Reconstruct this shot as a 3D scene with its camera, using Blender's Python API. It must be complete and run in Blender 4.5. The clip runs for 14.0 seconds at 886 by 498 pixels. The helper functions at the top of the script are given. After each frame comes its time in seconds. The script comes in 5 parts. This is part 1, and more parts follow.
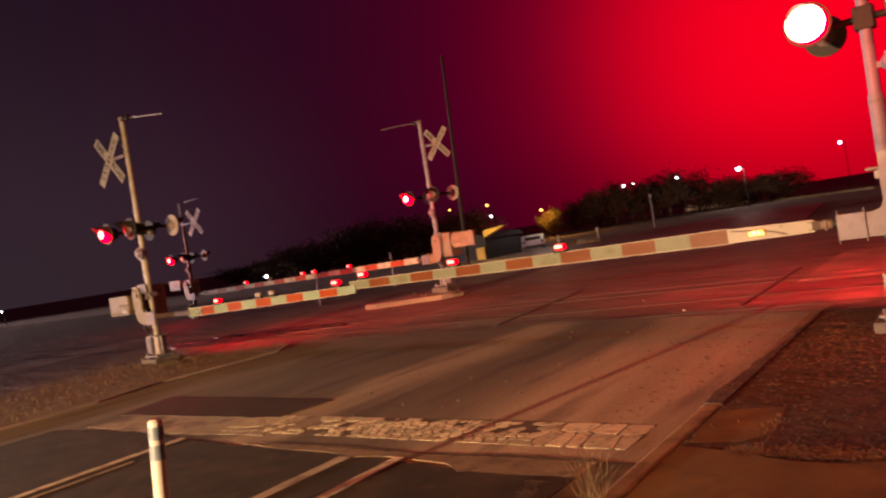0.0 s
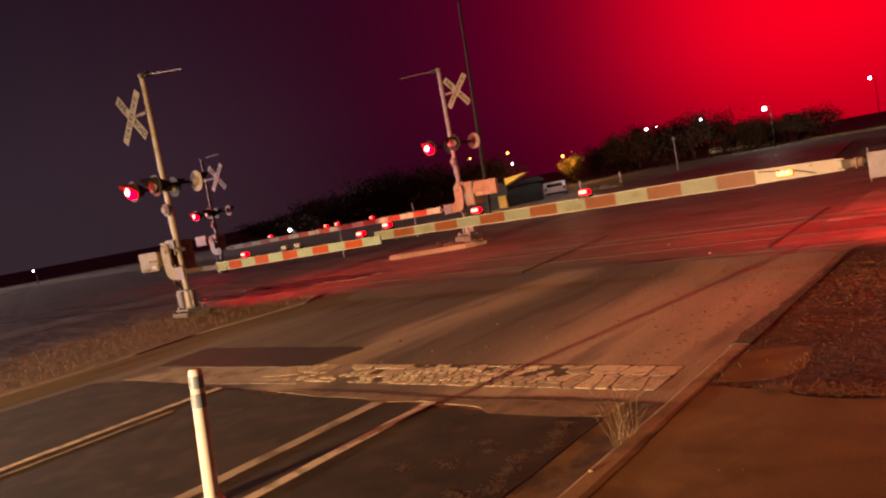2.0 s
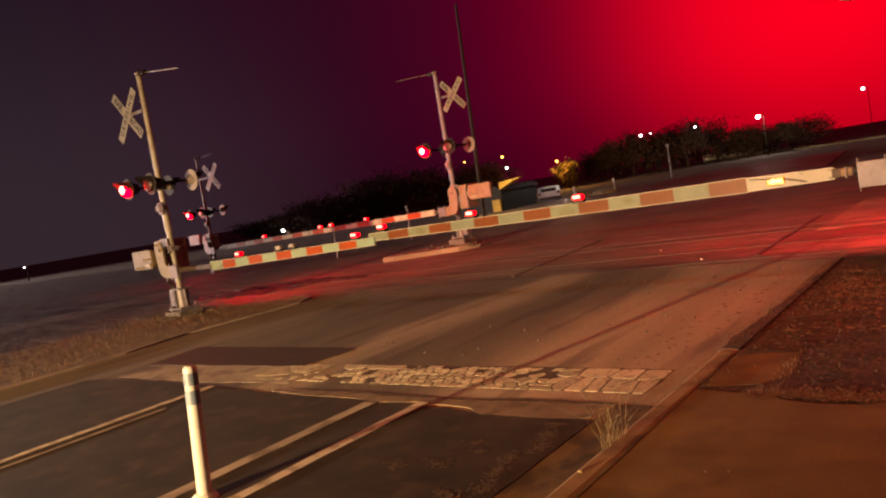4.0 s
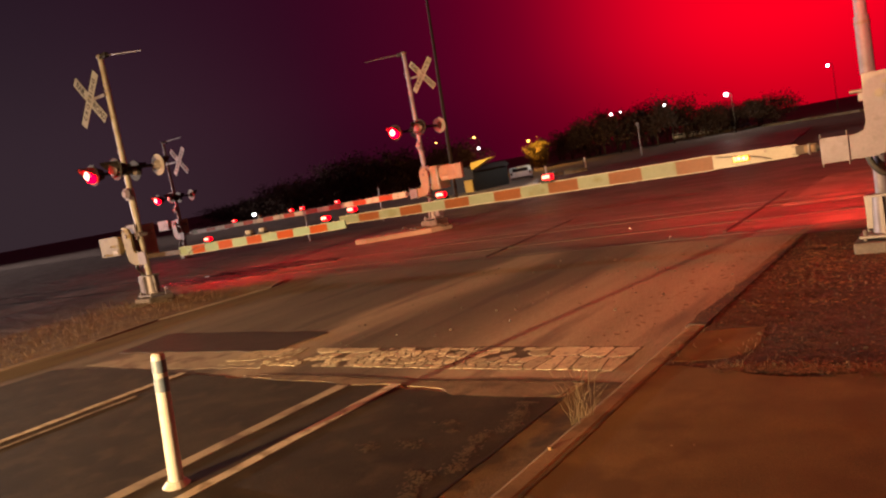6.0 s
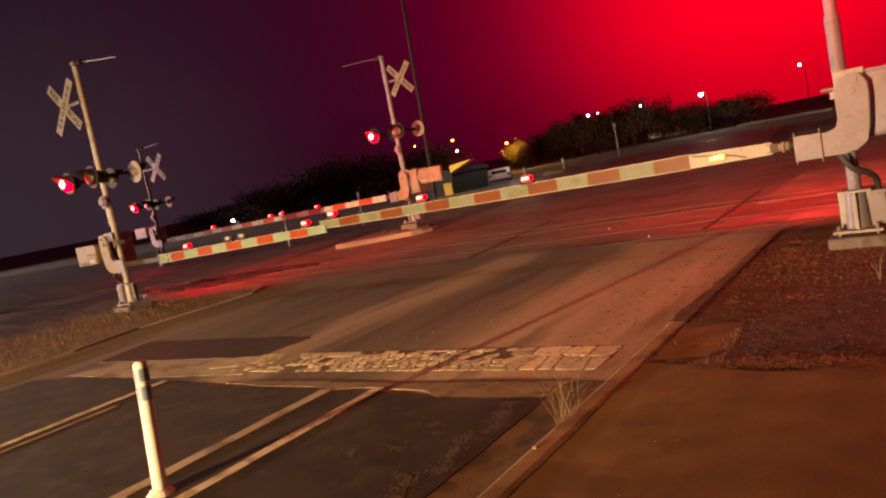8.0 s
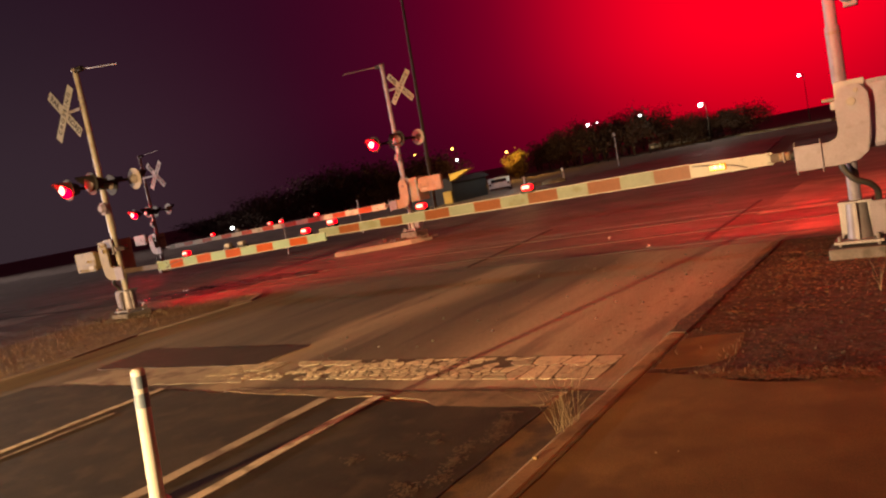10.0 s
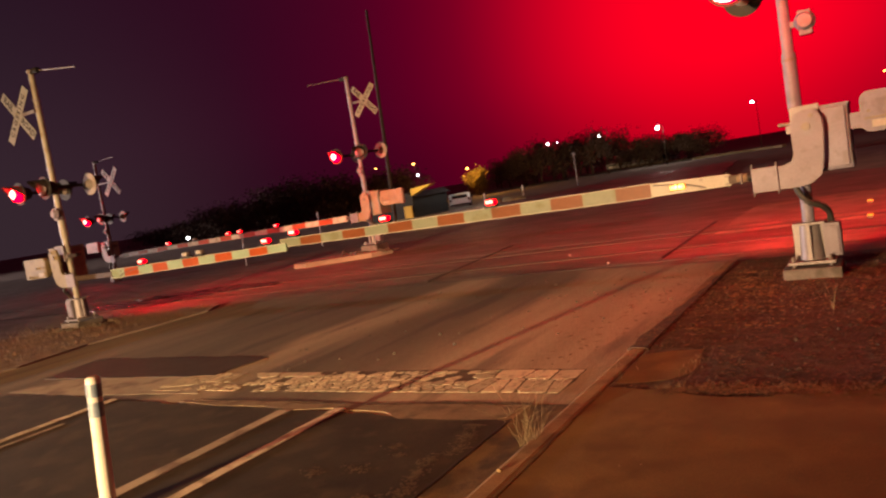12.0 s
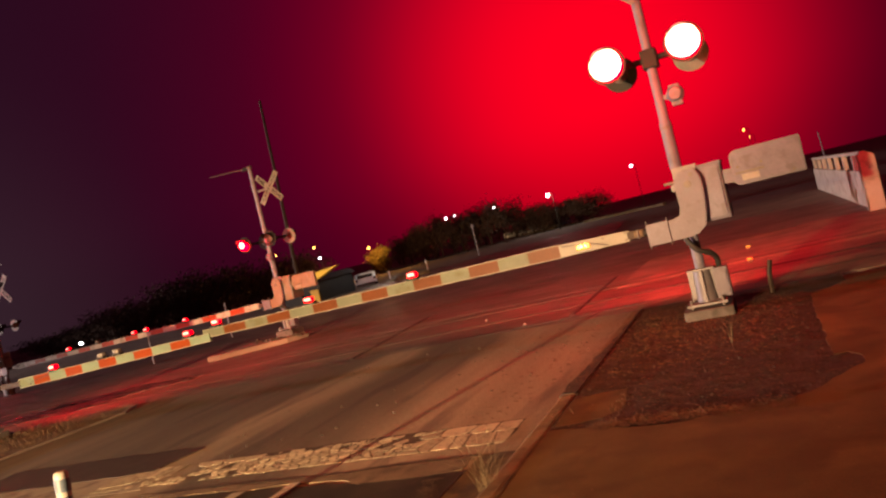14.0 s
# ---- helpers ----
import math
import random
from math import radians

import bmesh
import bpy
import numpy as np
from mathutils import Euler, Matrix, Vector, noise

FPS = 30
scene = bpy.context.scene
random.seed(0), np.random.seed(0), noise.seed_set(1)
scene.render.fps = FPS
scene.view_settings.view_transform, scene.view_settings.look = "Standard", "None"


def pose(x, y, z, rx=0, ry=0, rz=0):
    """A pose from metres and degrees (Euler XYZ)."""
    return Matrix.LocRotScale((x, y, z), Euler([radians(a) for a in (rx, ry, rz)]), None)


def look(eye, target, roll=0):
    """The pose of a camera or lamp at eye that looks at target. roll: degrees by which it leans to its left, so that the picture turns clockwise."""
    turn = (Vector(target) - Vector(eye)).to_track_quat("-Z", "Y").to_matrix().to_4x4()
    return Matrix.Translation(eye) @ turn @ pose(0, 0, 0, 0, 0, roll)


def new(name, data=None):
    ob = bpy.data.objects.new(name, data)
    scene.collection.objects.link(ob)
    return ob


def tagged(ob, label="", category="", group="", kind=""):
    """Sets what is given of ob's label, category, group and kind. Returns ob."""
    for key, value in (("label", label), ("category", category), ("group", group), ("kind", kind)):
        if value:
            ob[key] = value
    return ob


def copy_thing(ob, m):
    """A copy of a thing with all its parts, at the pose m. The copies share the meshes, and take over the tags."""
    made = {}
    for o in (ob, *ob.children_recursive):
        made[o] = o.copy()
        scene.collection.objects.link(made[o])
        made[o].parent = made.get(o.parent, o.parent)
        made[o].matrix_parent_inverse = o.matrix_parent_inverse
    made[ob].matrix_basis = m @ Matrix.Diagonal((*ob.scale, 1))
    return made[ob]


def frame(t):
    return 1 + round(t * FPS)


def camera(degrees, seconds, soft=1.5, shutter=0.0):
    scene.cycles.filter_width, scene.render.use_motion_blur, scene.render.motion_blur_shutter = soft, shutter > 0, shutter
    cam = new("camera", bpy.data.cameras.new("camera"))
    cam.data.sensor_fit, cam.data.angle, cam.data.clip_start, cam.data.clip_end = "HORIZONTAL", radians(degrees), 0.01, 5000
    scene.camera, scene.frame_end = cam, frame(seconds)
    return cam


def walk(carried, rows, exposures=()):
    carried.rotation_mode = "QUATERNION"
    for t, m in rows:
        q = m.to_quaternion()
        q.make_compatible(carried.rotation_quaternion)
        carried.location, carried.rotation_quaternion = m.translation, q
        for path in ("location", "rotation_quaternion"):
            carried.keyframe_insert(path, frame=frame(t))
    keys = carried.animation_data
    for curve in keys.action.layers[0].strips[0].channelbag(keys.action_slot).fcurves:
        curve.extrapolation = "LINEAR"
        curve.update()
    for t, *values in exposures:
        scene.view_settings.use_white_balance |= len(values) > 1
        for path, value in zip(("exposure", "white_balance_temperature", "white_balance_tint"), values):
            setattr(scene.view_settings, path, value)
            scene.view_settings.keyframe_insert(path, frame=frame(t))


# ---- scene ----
cam = camera(61.4, 14.0, 2.2, 0.5)
PATH = [
    (0, (1.584, 3.717, 1.58), (0.381, 5.315, 1.553), -9.0),
    (0.5, (1.591, 3.739, 1.573), (0.452, 5.382, 1.512), -9.2),
    (1, (1.579, 3.7, 1.578), (0.436, 5.34, 1.499), -9.8),
    (1.5, (1.573, 3.677, 1.57), (0.339, 5.245, 1.431), -10.9),
    (2, (1.573, 3.668, 1.575), (0.311, 5.212, 1.425), -10.5),
    (2.5, (1.573, 3.661, 1.572), (0.321, 5.215, 1.428), -10.5),
    (4.8, (1.628, 3.608, 1.578), (0.381, 5.164, 1.43), -9.3),
    (5, (1.632, 3.616, 1.581), (0.397, 5.181, 1.428), -9.7),
    (5.5, (1.626, 3.641, 1.572), (0.417, 5.225, 1.4), -10.1),
    (6, (1.626, 3.638, 1.573), (0.43, 5.228, 1.366), -10.4),
    (6.5, (1.632, 3.64, 1.573), (0.444, 5.234, 1.352), -10.7),
    (7, (1.649, 3.638, 1.566), (0.501, 5.258, 1.325), -10.9),
    (7.5, (1.648, 3.618, 1.572), (0.515, 5.249, 1.338), -11.4),
    (7.7, (1.636, 3.615, 1.573), (0.483, 5.235, 1.354), -11.3),
    (10, (1.613, 3.625, 1.571), (0.464, 5.252, 1.384), -10.9),
    (10.5, (1.612, 3.642, 1.565), (0.496, 5.289, 1.361), -11.4),
    (11, (1.604, 3.643, 1.563), (0.515, 5.307, 1.356), -11.2),
    (11.5, (1.592, 3.628, 1.561), (0.514, 5.302, 1.369), -10.6),
    (12, (1.564, 3.603, 1.554), (0.511, 5.295, 1.388), -9.4),
    (12.5, (1.55, 3.53, 1.533), (0.625, 5.298, 1.403), -7.6),
    (13, (1.664, 3.429, 1.567), (0.847, 5.253, 1.499), -9.7),
    (13.5, (1.736, 3.283, 1.586), (0.911, 5.103, 1.503), -14.2),
    (14, (1.541, 3.086, 1.564), (0.747, 4.922, 1.549), -13.9),
]
walk(cam, [(t, look(eye, target, roll)) for t, eye, target, roll in PATH],
     [(t, e, 7500, tint) for t, e, tint in ((0, -0.10, 45), (1, -0.08, 43), (2, -0.03, 39), (2.5, -0.06, 39), (5, 0.04, 28), (7.5, 0.10, 33), (11, 0.14, 25), (12.5, 0.03, 38), (13, -0.03, 40), (14, 0.02, 35))])

# ---- world and large lights ----
LAMP_DIR = Vector((-0.160, 0.970, 0.175)).normalized()   # towards the burning lamp of the near gate
world = bpy.data.worlds.new("night_sky")
scene.world = world
world.use_nodes = True
wn, wl = world.node_tree.nodes, world.node_tree.links
wn.clear()


def wnode(kind, **kw):
    n = wn.new(kind)
    for k, v in kw.items():
        n.inputs[int(k[1:])].default_value = v
    return n


tc = wnode("ShaderNodeTexCoord")
dot = wn.new("ShaderNodeVectorMath")
dot.operation = "DOT_PRODUCT"
dot.inputs[1].default_value = LAMP_DIR
wl.new(tc.outputs["Generated"], dot.inputs[0])
acos = wn.new("ShaderNodeMath")
acos.operation = "ARCCOSINE"
acos.use_clamp = False
wl.new(dot.outputs["Value"], acos.inputs[0])
ramp = wn.new("ShaderNodeValToRGB")
ramp.color_ramp.interpolation = "B_SPLINE"
scale_a = wn.new("ShaderNodeMath")
scale_a.operation = "DIVIDE"
scale_a.inputs[1].default_value = radians(90)
wl.new(acos.outputs[0], scale_a.inputs[0])
wl.new(scale_a.outputs[0], ramp.inputs[0])
# the lamp's red glare is painted into these sky colours, fading with angle
SKY_AND_GLARE = [(0.0, (1.0, 0.0, 0.017)), (0.08, (0.88, 0.0, 0.017)), (0.15, (0.39, 0.0, 0.016)), (0.21, (0.138, 0.0, 0.015)),
       (0.29, (0.053, 0.001, 0.014)), (0.40, (0.024, 0.003, 0.013)), (0.60, (0.010, 0.005, 0.013)), (1.0, (0.006, 0.006, 0.011))]
els = ramp.color_ramp.elements
els[0].position, els[0].color = SKY_AND_GLARE[0][0], (*SKY_AND_GLARE[0][1], 1)
els[1].position, els[1].color = SKY_AND_GLARE[-1][0], (*SKY_AND_GLARE[-1][1], 1)
for p, c in SKY_AND_GLARE[1:-1]:
    e = els.new(p)
    e.color = (*c, 1)
dot2 = wn.new("ShaderNodeVectorMath")
dot2.operation = "DOT_PRODUCT"
dot2.inputs[1].default_value = Vector((-0.985, 0.17, -0.03)).normalized()   # headlamp haze down the line, painted into the sky
wl.new(tc.outputs["Generated"], dot2.inputs[0])
haze = wn.new("ShaderNodeMapRange")
haze.interpolation_type = "SMOOTHERSTEP"
haze.inputs[1].default_value, haze.inputs[2].default_value = 0.74, 1.0
wl.new(dot2.outputs["Value"], haze.inputs[0])
hcol = wn.new("ShaderNodeVectorMath")
hcol.operation = "SCALE"
hcol.inputs[0].default_value = (0.020, 0.0165, 0.017)
sky_z = wn.new("ShaderNodeSeparateXYZ")
wl.new(tc.outputs["Generated"], sky_z.inputs[0])
low = wn.new("ShaderNodeMapRange")
low.interpolation_type = "SMOOTHSTEP"
low.inputs[1].default_value, low.inputs[2].default_value, low.inputs[3].default_value, low.inputs[4].default_value = 0.0, 0.38, 1.0, 0.25
wl.new(sky_z.outputs[2], low.inputs[0])
near_ground = wn.new("ShaderNodeMath")
near_ground.operation = "MULTIPLY"
wl.new(haze.outputs[0], near_ground.inputs[0])
wl.new(low.outputs[0], near_ground.inputs[1])
wl.new(near_ground.outputs[0], hcol.inputs[3])
thin = wn.new("ShaderNodeMapRange")
thin.interpolation_type = "SMOOTHSTEP"
thin.inputs[1].default_value, thin.inputs[2].default_value, thin.inputs[3].default_value, thin.inputs[4].default_value = 0.0, 0.13, 0.80, 1.0
wl.new(sky_z.outputs[2], thin.inputs[0])
red = wn.new("ShaderNodeVectorMath")
red.operation = "SCALE"
wl.new(ramp.outputs[0], red.inputs[0])
aside = wn.new("ShaderNodeMapRange")
aside.interpolation_type = "SMOOTHSTEP"
aside.inputs[1].default_value, aside.inputs[2].default_value, aside.inputs[3].default_value, aside.inputs[4].default_value = -0.02, 0.34, 1.0, 0.38
wl.new(sky_z.outputs[0], aside.inputs[0])
spread = wn.new("ShaderNodeMath")
spread.operation = "MULTIPLY"
wl.new(thin.outputs[0], spread.inputs[0])
wl.new(aside.outputs[0], spread.inputs[1])
wl.new(spread.outputs[0], red.inputs[3])
both = wn.new("ShaderNodeVectorMath")
both.operation = "ADD"
wl.new(red.outputs[0], both.inputs[0])
wl.new(hcol.outputs[0], both.inputs[1])
bg = wn.new("ShaderNodeBackground")
bg.inputs[1].default_value = 1.0
wl.new(both.outputs[0], bg.inputs[0])
wout = wn.new("ShaderNodeOutputWorld")
wl.new(bg.outputs[0], wout.inputs[0])


def spot(name, eye, target, watts, colour, angle, blend, radius):
    d = bpy.data.lights.new(name, "SPOT")
    d.energy, d.color, d.spot_size, d.spot_blend, d.shadow_soft_size = watts, colour, radians(angle), blend, radius
    ob = new(name, d)
    ob.matrix_world = look(eye, target)
    return ob


# headlight of the waiting vehicle behind the viewer, and the street lamp over the pavement
spot("headlight", (-5.80, -14.0, 2.0), (-6.3, 9.5, 0.3), 86000, (1.0, 0.73, 0.345), 47, 1.0, 0.20)
spot("train_headlamp", (-150.0, 3.0, 4.2), (-20.0, 22.0, 0.0), 720000, (1.0, 0.90, 0.82), 55, 1.0, 0.2)
street = bpy.data.lights.new("street_lamp_light", "POINT")
street.energy, street.color, street.shadow_soft_size = 2900, (1.0, 0.31, 0.065), 0.3
new("street_lamp_light", street).location = (-3.0, -5.0, 9.0)


# ---- materials ----
def mat(name, base, rough=0.7, metal=0.0, vary=0.25, scale=6.0, fine=60.0, bump=0.2, dirt=None, dirt_amount=0.0, spec=0.5, stretch=(1, 1, 1)):
    m = bpy.data.materials.new(name)
    m.use_nodes = True
    n, l = m.node_tree.nodes, m.node_tree.links
    b = n["Principled BSDF"]
    b.inputs["Roughness"].default_value, b.inputs["Metallic"].default_value = rough, metal
    b.inputs["Specular IOR Level"].default_value = spec
    co = n.new("ShaderNodeTexCoord")
    mp = n.new("ShaderNodeMapping")
    mp.inputs["Scale"].default_value = stretch
    l.new(co.outputs["Object"], mp.inputs[0])
    big, small = n.new("ShaderNodeTexNoise"), n.new("ShaderNodeTexNoise")
    big.inputs["Scale"].default_value, big.inputs["Detail"].default_value = scale, 5
    small.inputs["Scale"].default_value, small.inputs["Detail"].default_value = fine, 3
    l.new(mp.outputs[0], big.inputs[0])
    l.new(mp.outputs[0], small.inputs[0])
    r1 = n.new("ShaderNodeMapRange")
    r1.inputs[1].default_value, r1.inputs[2].default_value = 0.3, 0.7
    r1.inputs[3].default_value, r1.inputs[4].default_value = 1 - vary, 1 + vary
    l.new(big.outputs[0], r1.inputs[0])
    r2 = n.new("ShaderNodeMapRange")
    r2.inputs[1].default_value, r2.inputs[2].default_value = 0.3, 0.7
    r2.inputs[3].default_value, r2.inputs[4].default_value = 1 - vary * 0.7, 1 + vary * 0.7
    l.new(small.outputs[0], r2.inputs[0])
    mul = n.new("ShaderNodeMath")
    mul.operation = "MULTIPLY"
    l.new(r1.outputs[0], mul.inputs[0])
    l.new(r2.outputs[0], mul.inputs[1])
    col = n.new("ShaderNodeVectorMath")
    col.operation = "SCALE"
    col.inputs[0].default_value = base
    l.new(mul.outputs[0], col.inputs[3])
    last = col.outputs[0]
    if dirt:
        dn = n.new("ShaderNodeTexNoise")
        dn.inputs["Scale"].default_value, dn.inputs["Detail"].default_value = scale * 1.7, 8
        l.new(mp.outputs[0], dn.inputs[0])
        dr = n.new("ShaderNodeMapRange")
        dr.inputs[1].default_value, dr.inputs[2].default_value = 0.62 - 0.3 * dirt_amount, 0.72 - 0.2 * dirt_amount
        l.new(dn.outputs[0], dr.inputs[0])
        mx = n.new("ShaderNodeMix")
        mx.data_type = "RGBA"
        mx.inputs[7].default_value = (*dirt, 1)
        l.new(dr.outputs[0], mx.inputs[0])
        l.new(last, mx.inputs[6])
        last = mx.outputs[2]
    l.new(last, b.inputs["Base Color"])
    if bump:
        bp = n.new("ShaderNodeBump")
        bp.inputs["Strength"].default_value, bp.inputs["Distance"].default_value = bump, 0.01
        l.new(small.outputs[0], bp.inputs["Height"])
        l.new(bp.outputs[0], b.inputs["Normal"])
    return m


def glow(name, colour, strength):
    m = bpy.data.materials.new(name)
    m.use_nodes = True
    b = m.node_tree.nodes["Principled BSDF"]
    b.inputs["Base Color"].default_value = (*[min(1, c) for c in colour], 1)
    b.inputs["Roughness"].default_value = 0.3
    b.inputs["Emission Color"].default_value = (*colour, 1)
    b.inputs["Emission Strength"].default_value = strength
    return m


def road_material():
    """Worn asphalt, paler on the wheel tracks that run along y."""
    m = mat("worn_asphalt", (0.22, 0.185, 0.125), 0.75, 0, 0.26, 1.6, 80, 0.6, (0.12, 0.096, 0.07), 0.25, stretch=(1, 0.14, 1))
    n, l = m.node_tree.nodes, m.node_tree.links
    b = n["Principled BSDF"]
    old = b.inputs["Base Color"].links[0].from_socket
    co = n.new("ShaderNodeTexCoord")
    sep = n.new("ShaderNodeSeparateXYZ")
    l.new(co.outputs["Object"], sep.inputs[0])
    wob = n.new("ShaderNodeTexNoise")
    wob.inputs["Scale"].default_value = 0.35
    l.new(co.outputs["Object"], wob.inputs[0])
    add = n.new("ShaderNodeMath")
    add.operation = "MULTIPLY_ADD"
    add.inputs[1].default_value = 0.9
    l.new(wob.outputs[0], add.inputs[0])
    l.new(sep.outputs[0], add.inputs[2])
    mr = n.new("ShaderNodeMapRange")
    mr.inputs[1].default_value, mr.inputs[2].default_value = -8.0, 0.5
    l.new(add.outputs[0], mr.inputs[0])
    tr = n.new("ShaderNodeValToRGB")
    tr.color_ramp.interpolation = "EASE"
    stops = [(0.0, 0.7), (0.20, 0.6), (0.30, 0.46), (0.42, 0.48), (0.468, 1.45), (0.515, 1.4), (0.575, 0.52), (0.68, 0.62), (0.75, 1.6), (0.88, 1.65), (0.97, 1.15)]
    te = tr.color_ramp.elements
    te[0].position, te[0].color = stops[0][0], (stops[0][1] / 2,) * 3 + (1,)
    te[1].position, te[1].color = stops[-1][0], (stops[-1][1] / 2,) * 3 + (1,)
    for p, v in stops[1:-1]:
        e = te.new(p)
        e.color = (v / 2, v / 2, v / 2, 1)
    l.new(mr.outputs[0], tr.inputs[0])
    sc = n.new("ShaderNodeVectorMath")
    sc.operation = "MULTIPLY"
    two = n.new("ShaderNodeVectorMath")
    two.operation = "SCALE"
    two.inputs[3].default_value = 2.0
    l.new(tr.outputs[0], two.inputs[0])
    l.new(old, sc.inputs[0])
    l.new(two.outputs[0], sc.inputs[1])
    l.new(sc.outputs[0], b.inputs["Base Color"])
    return m


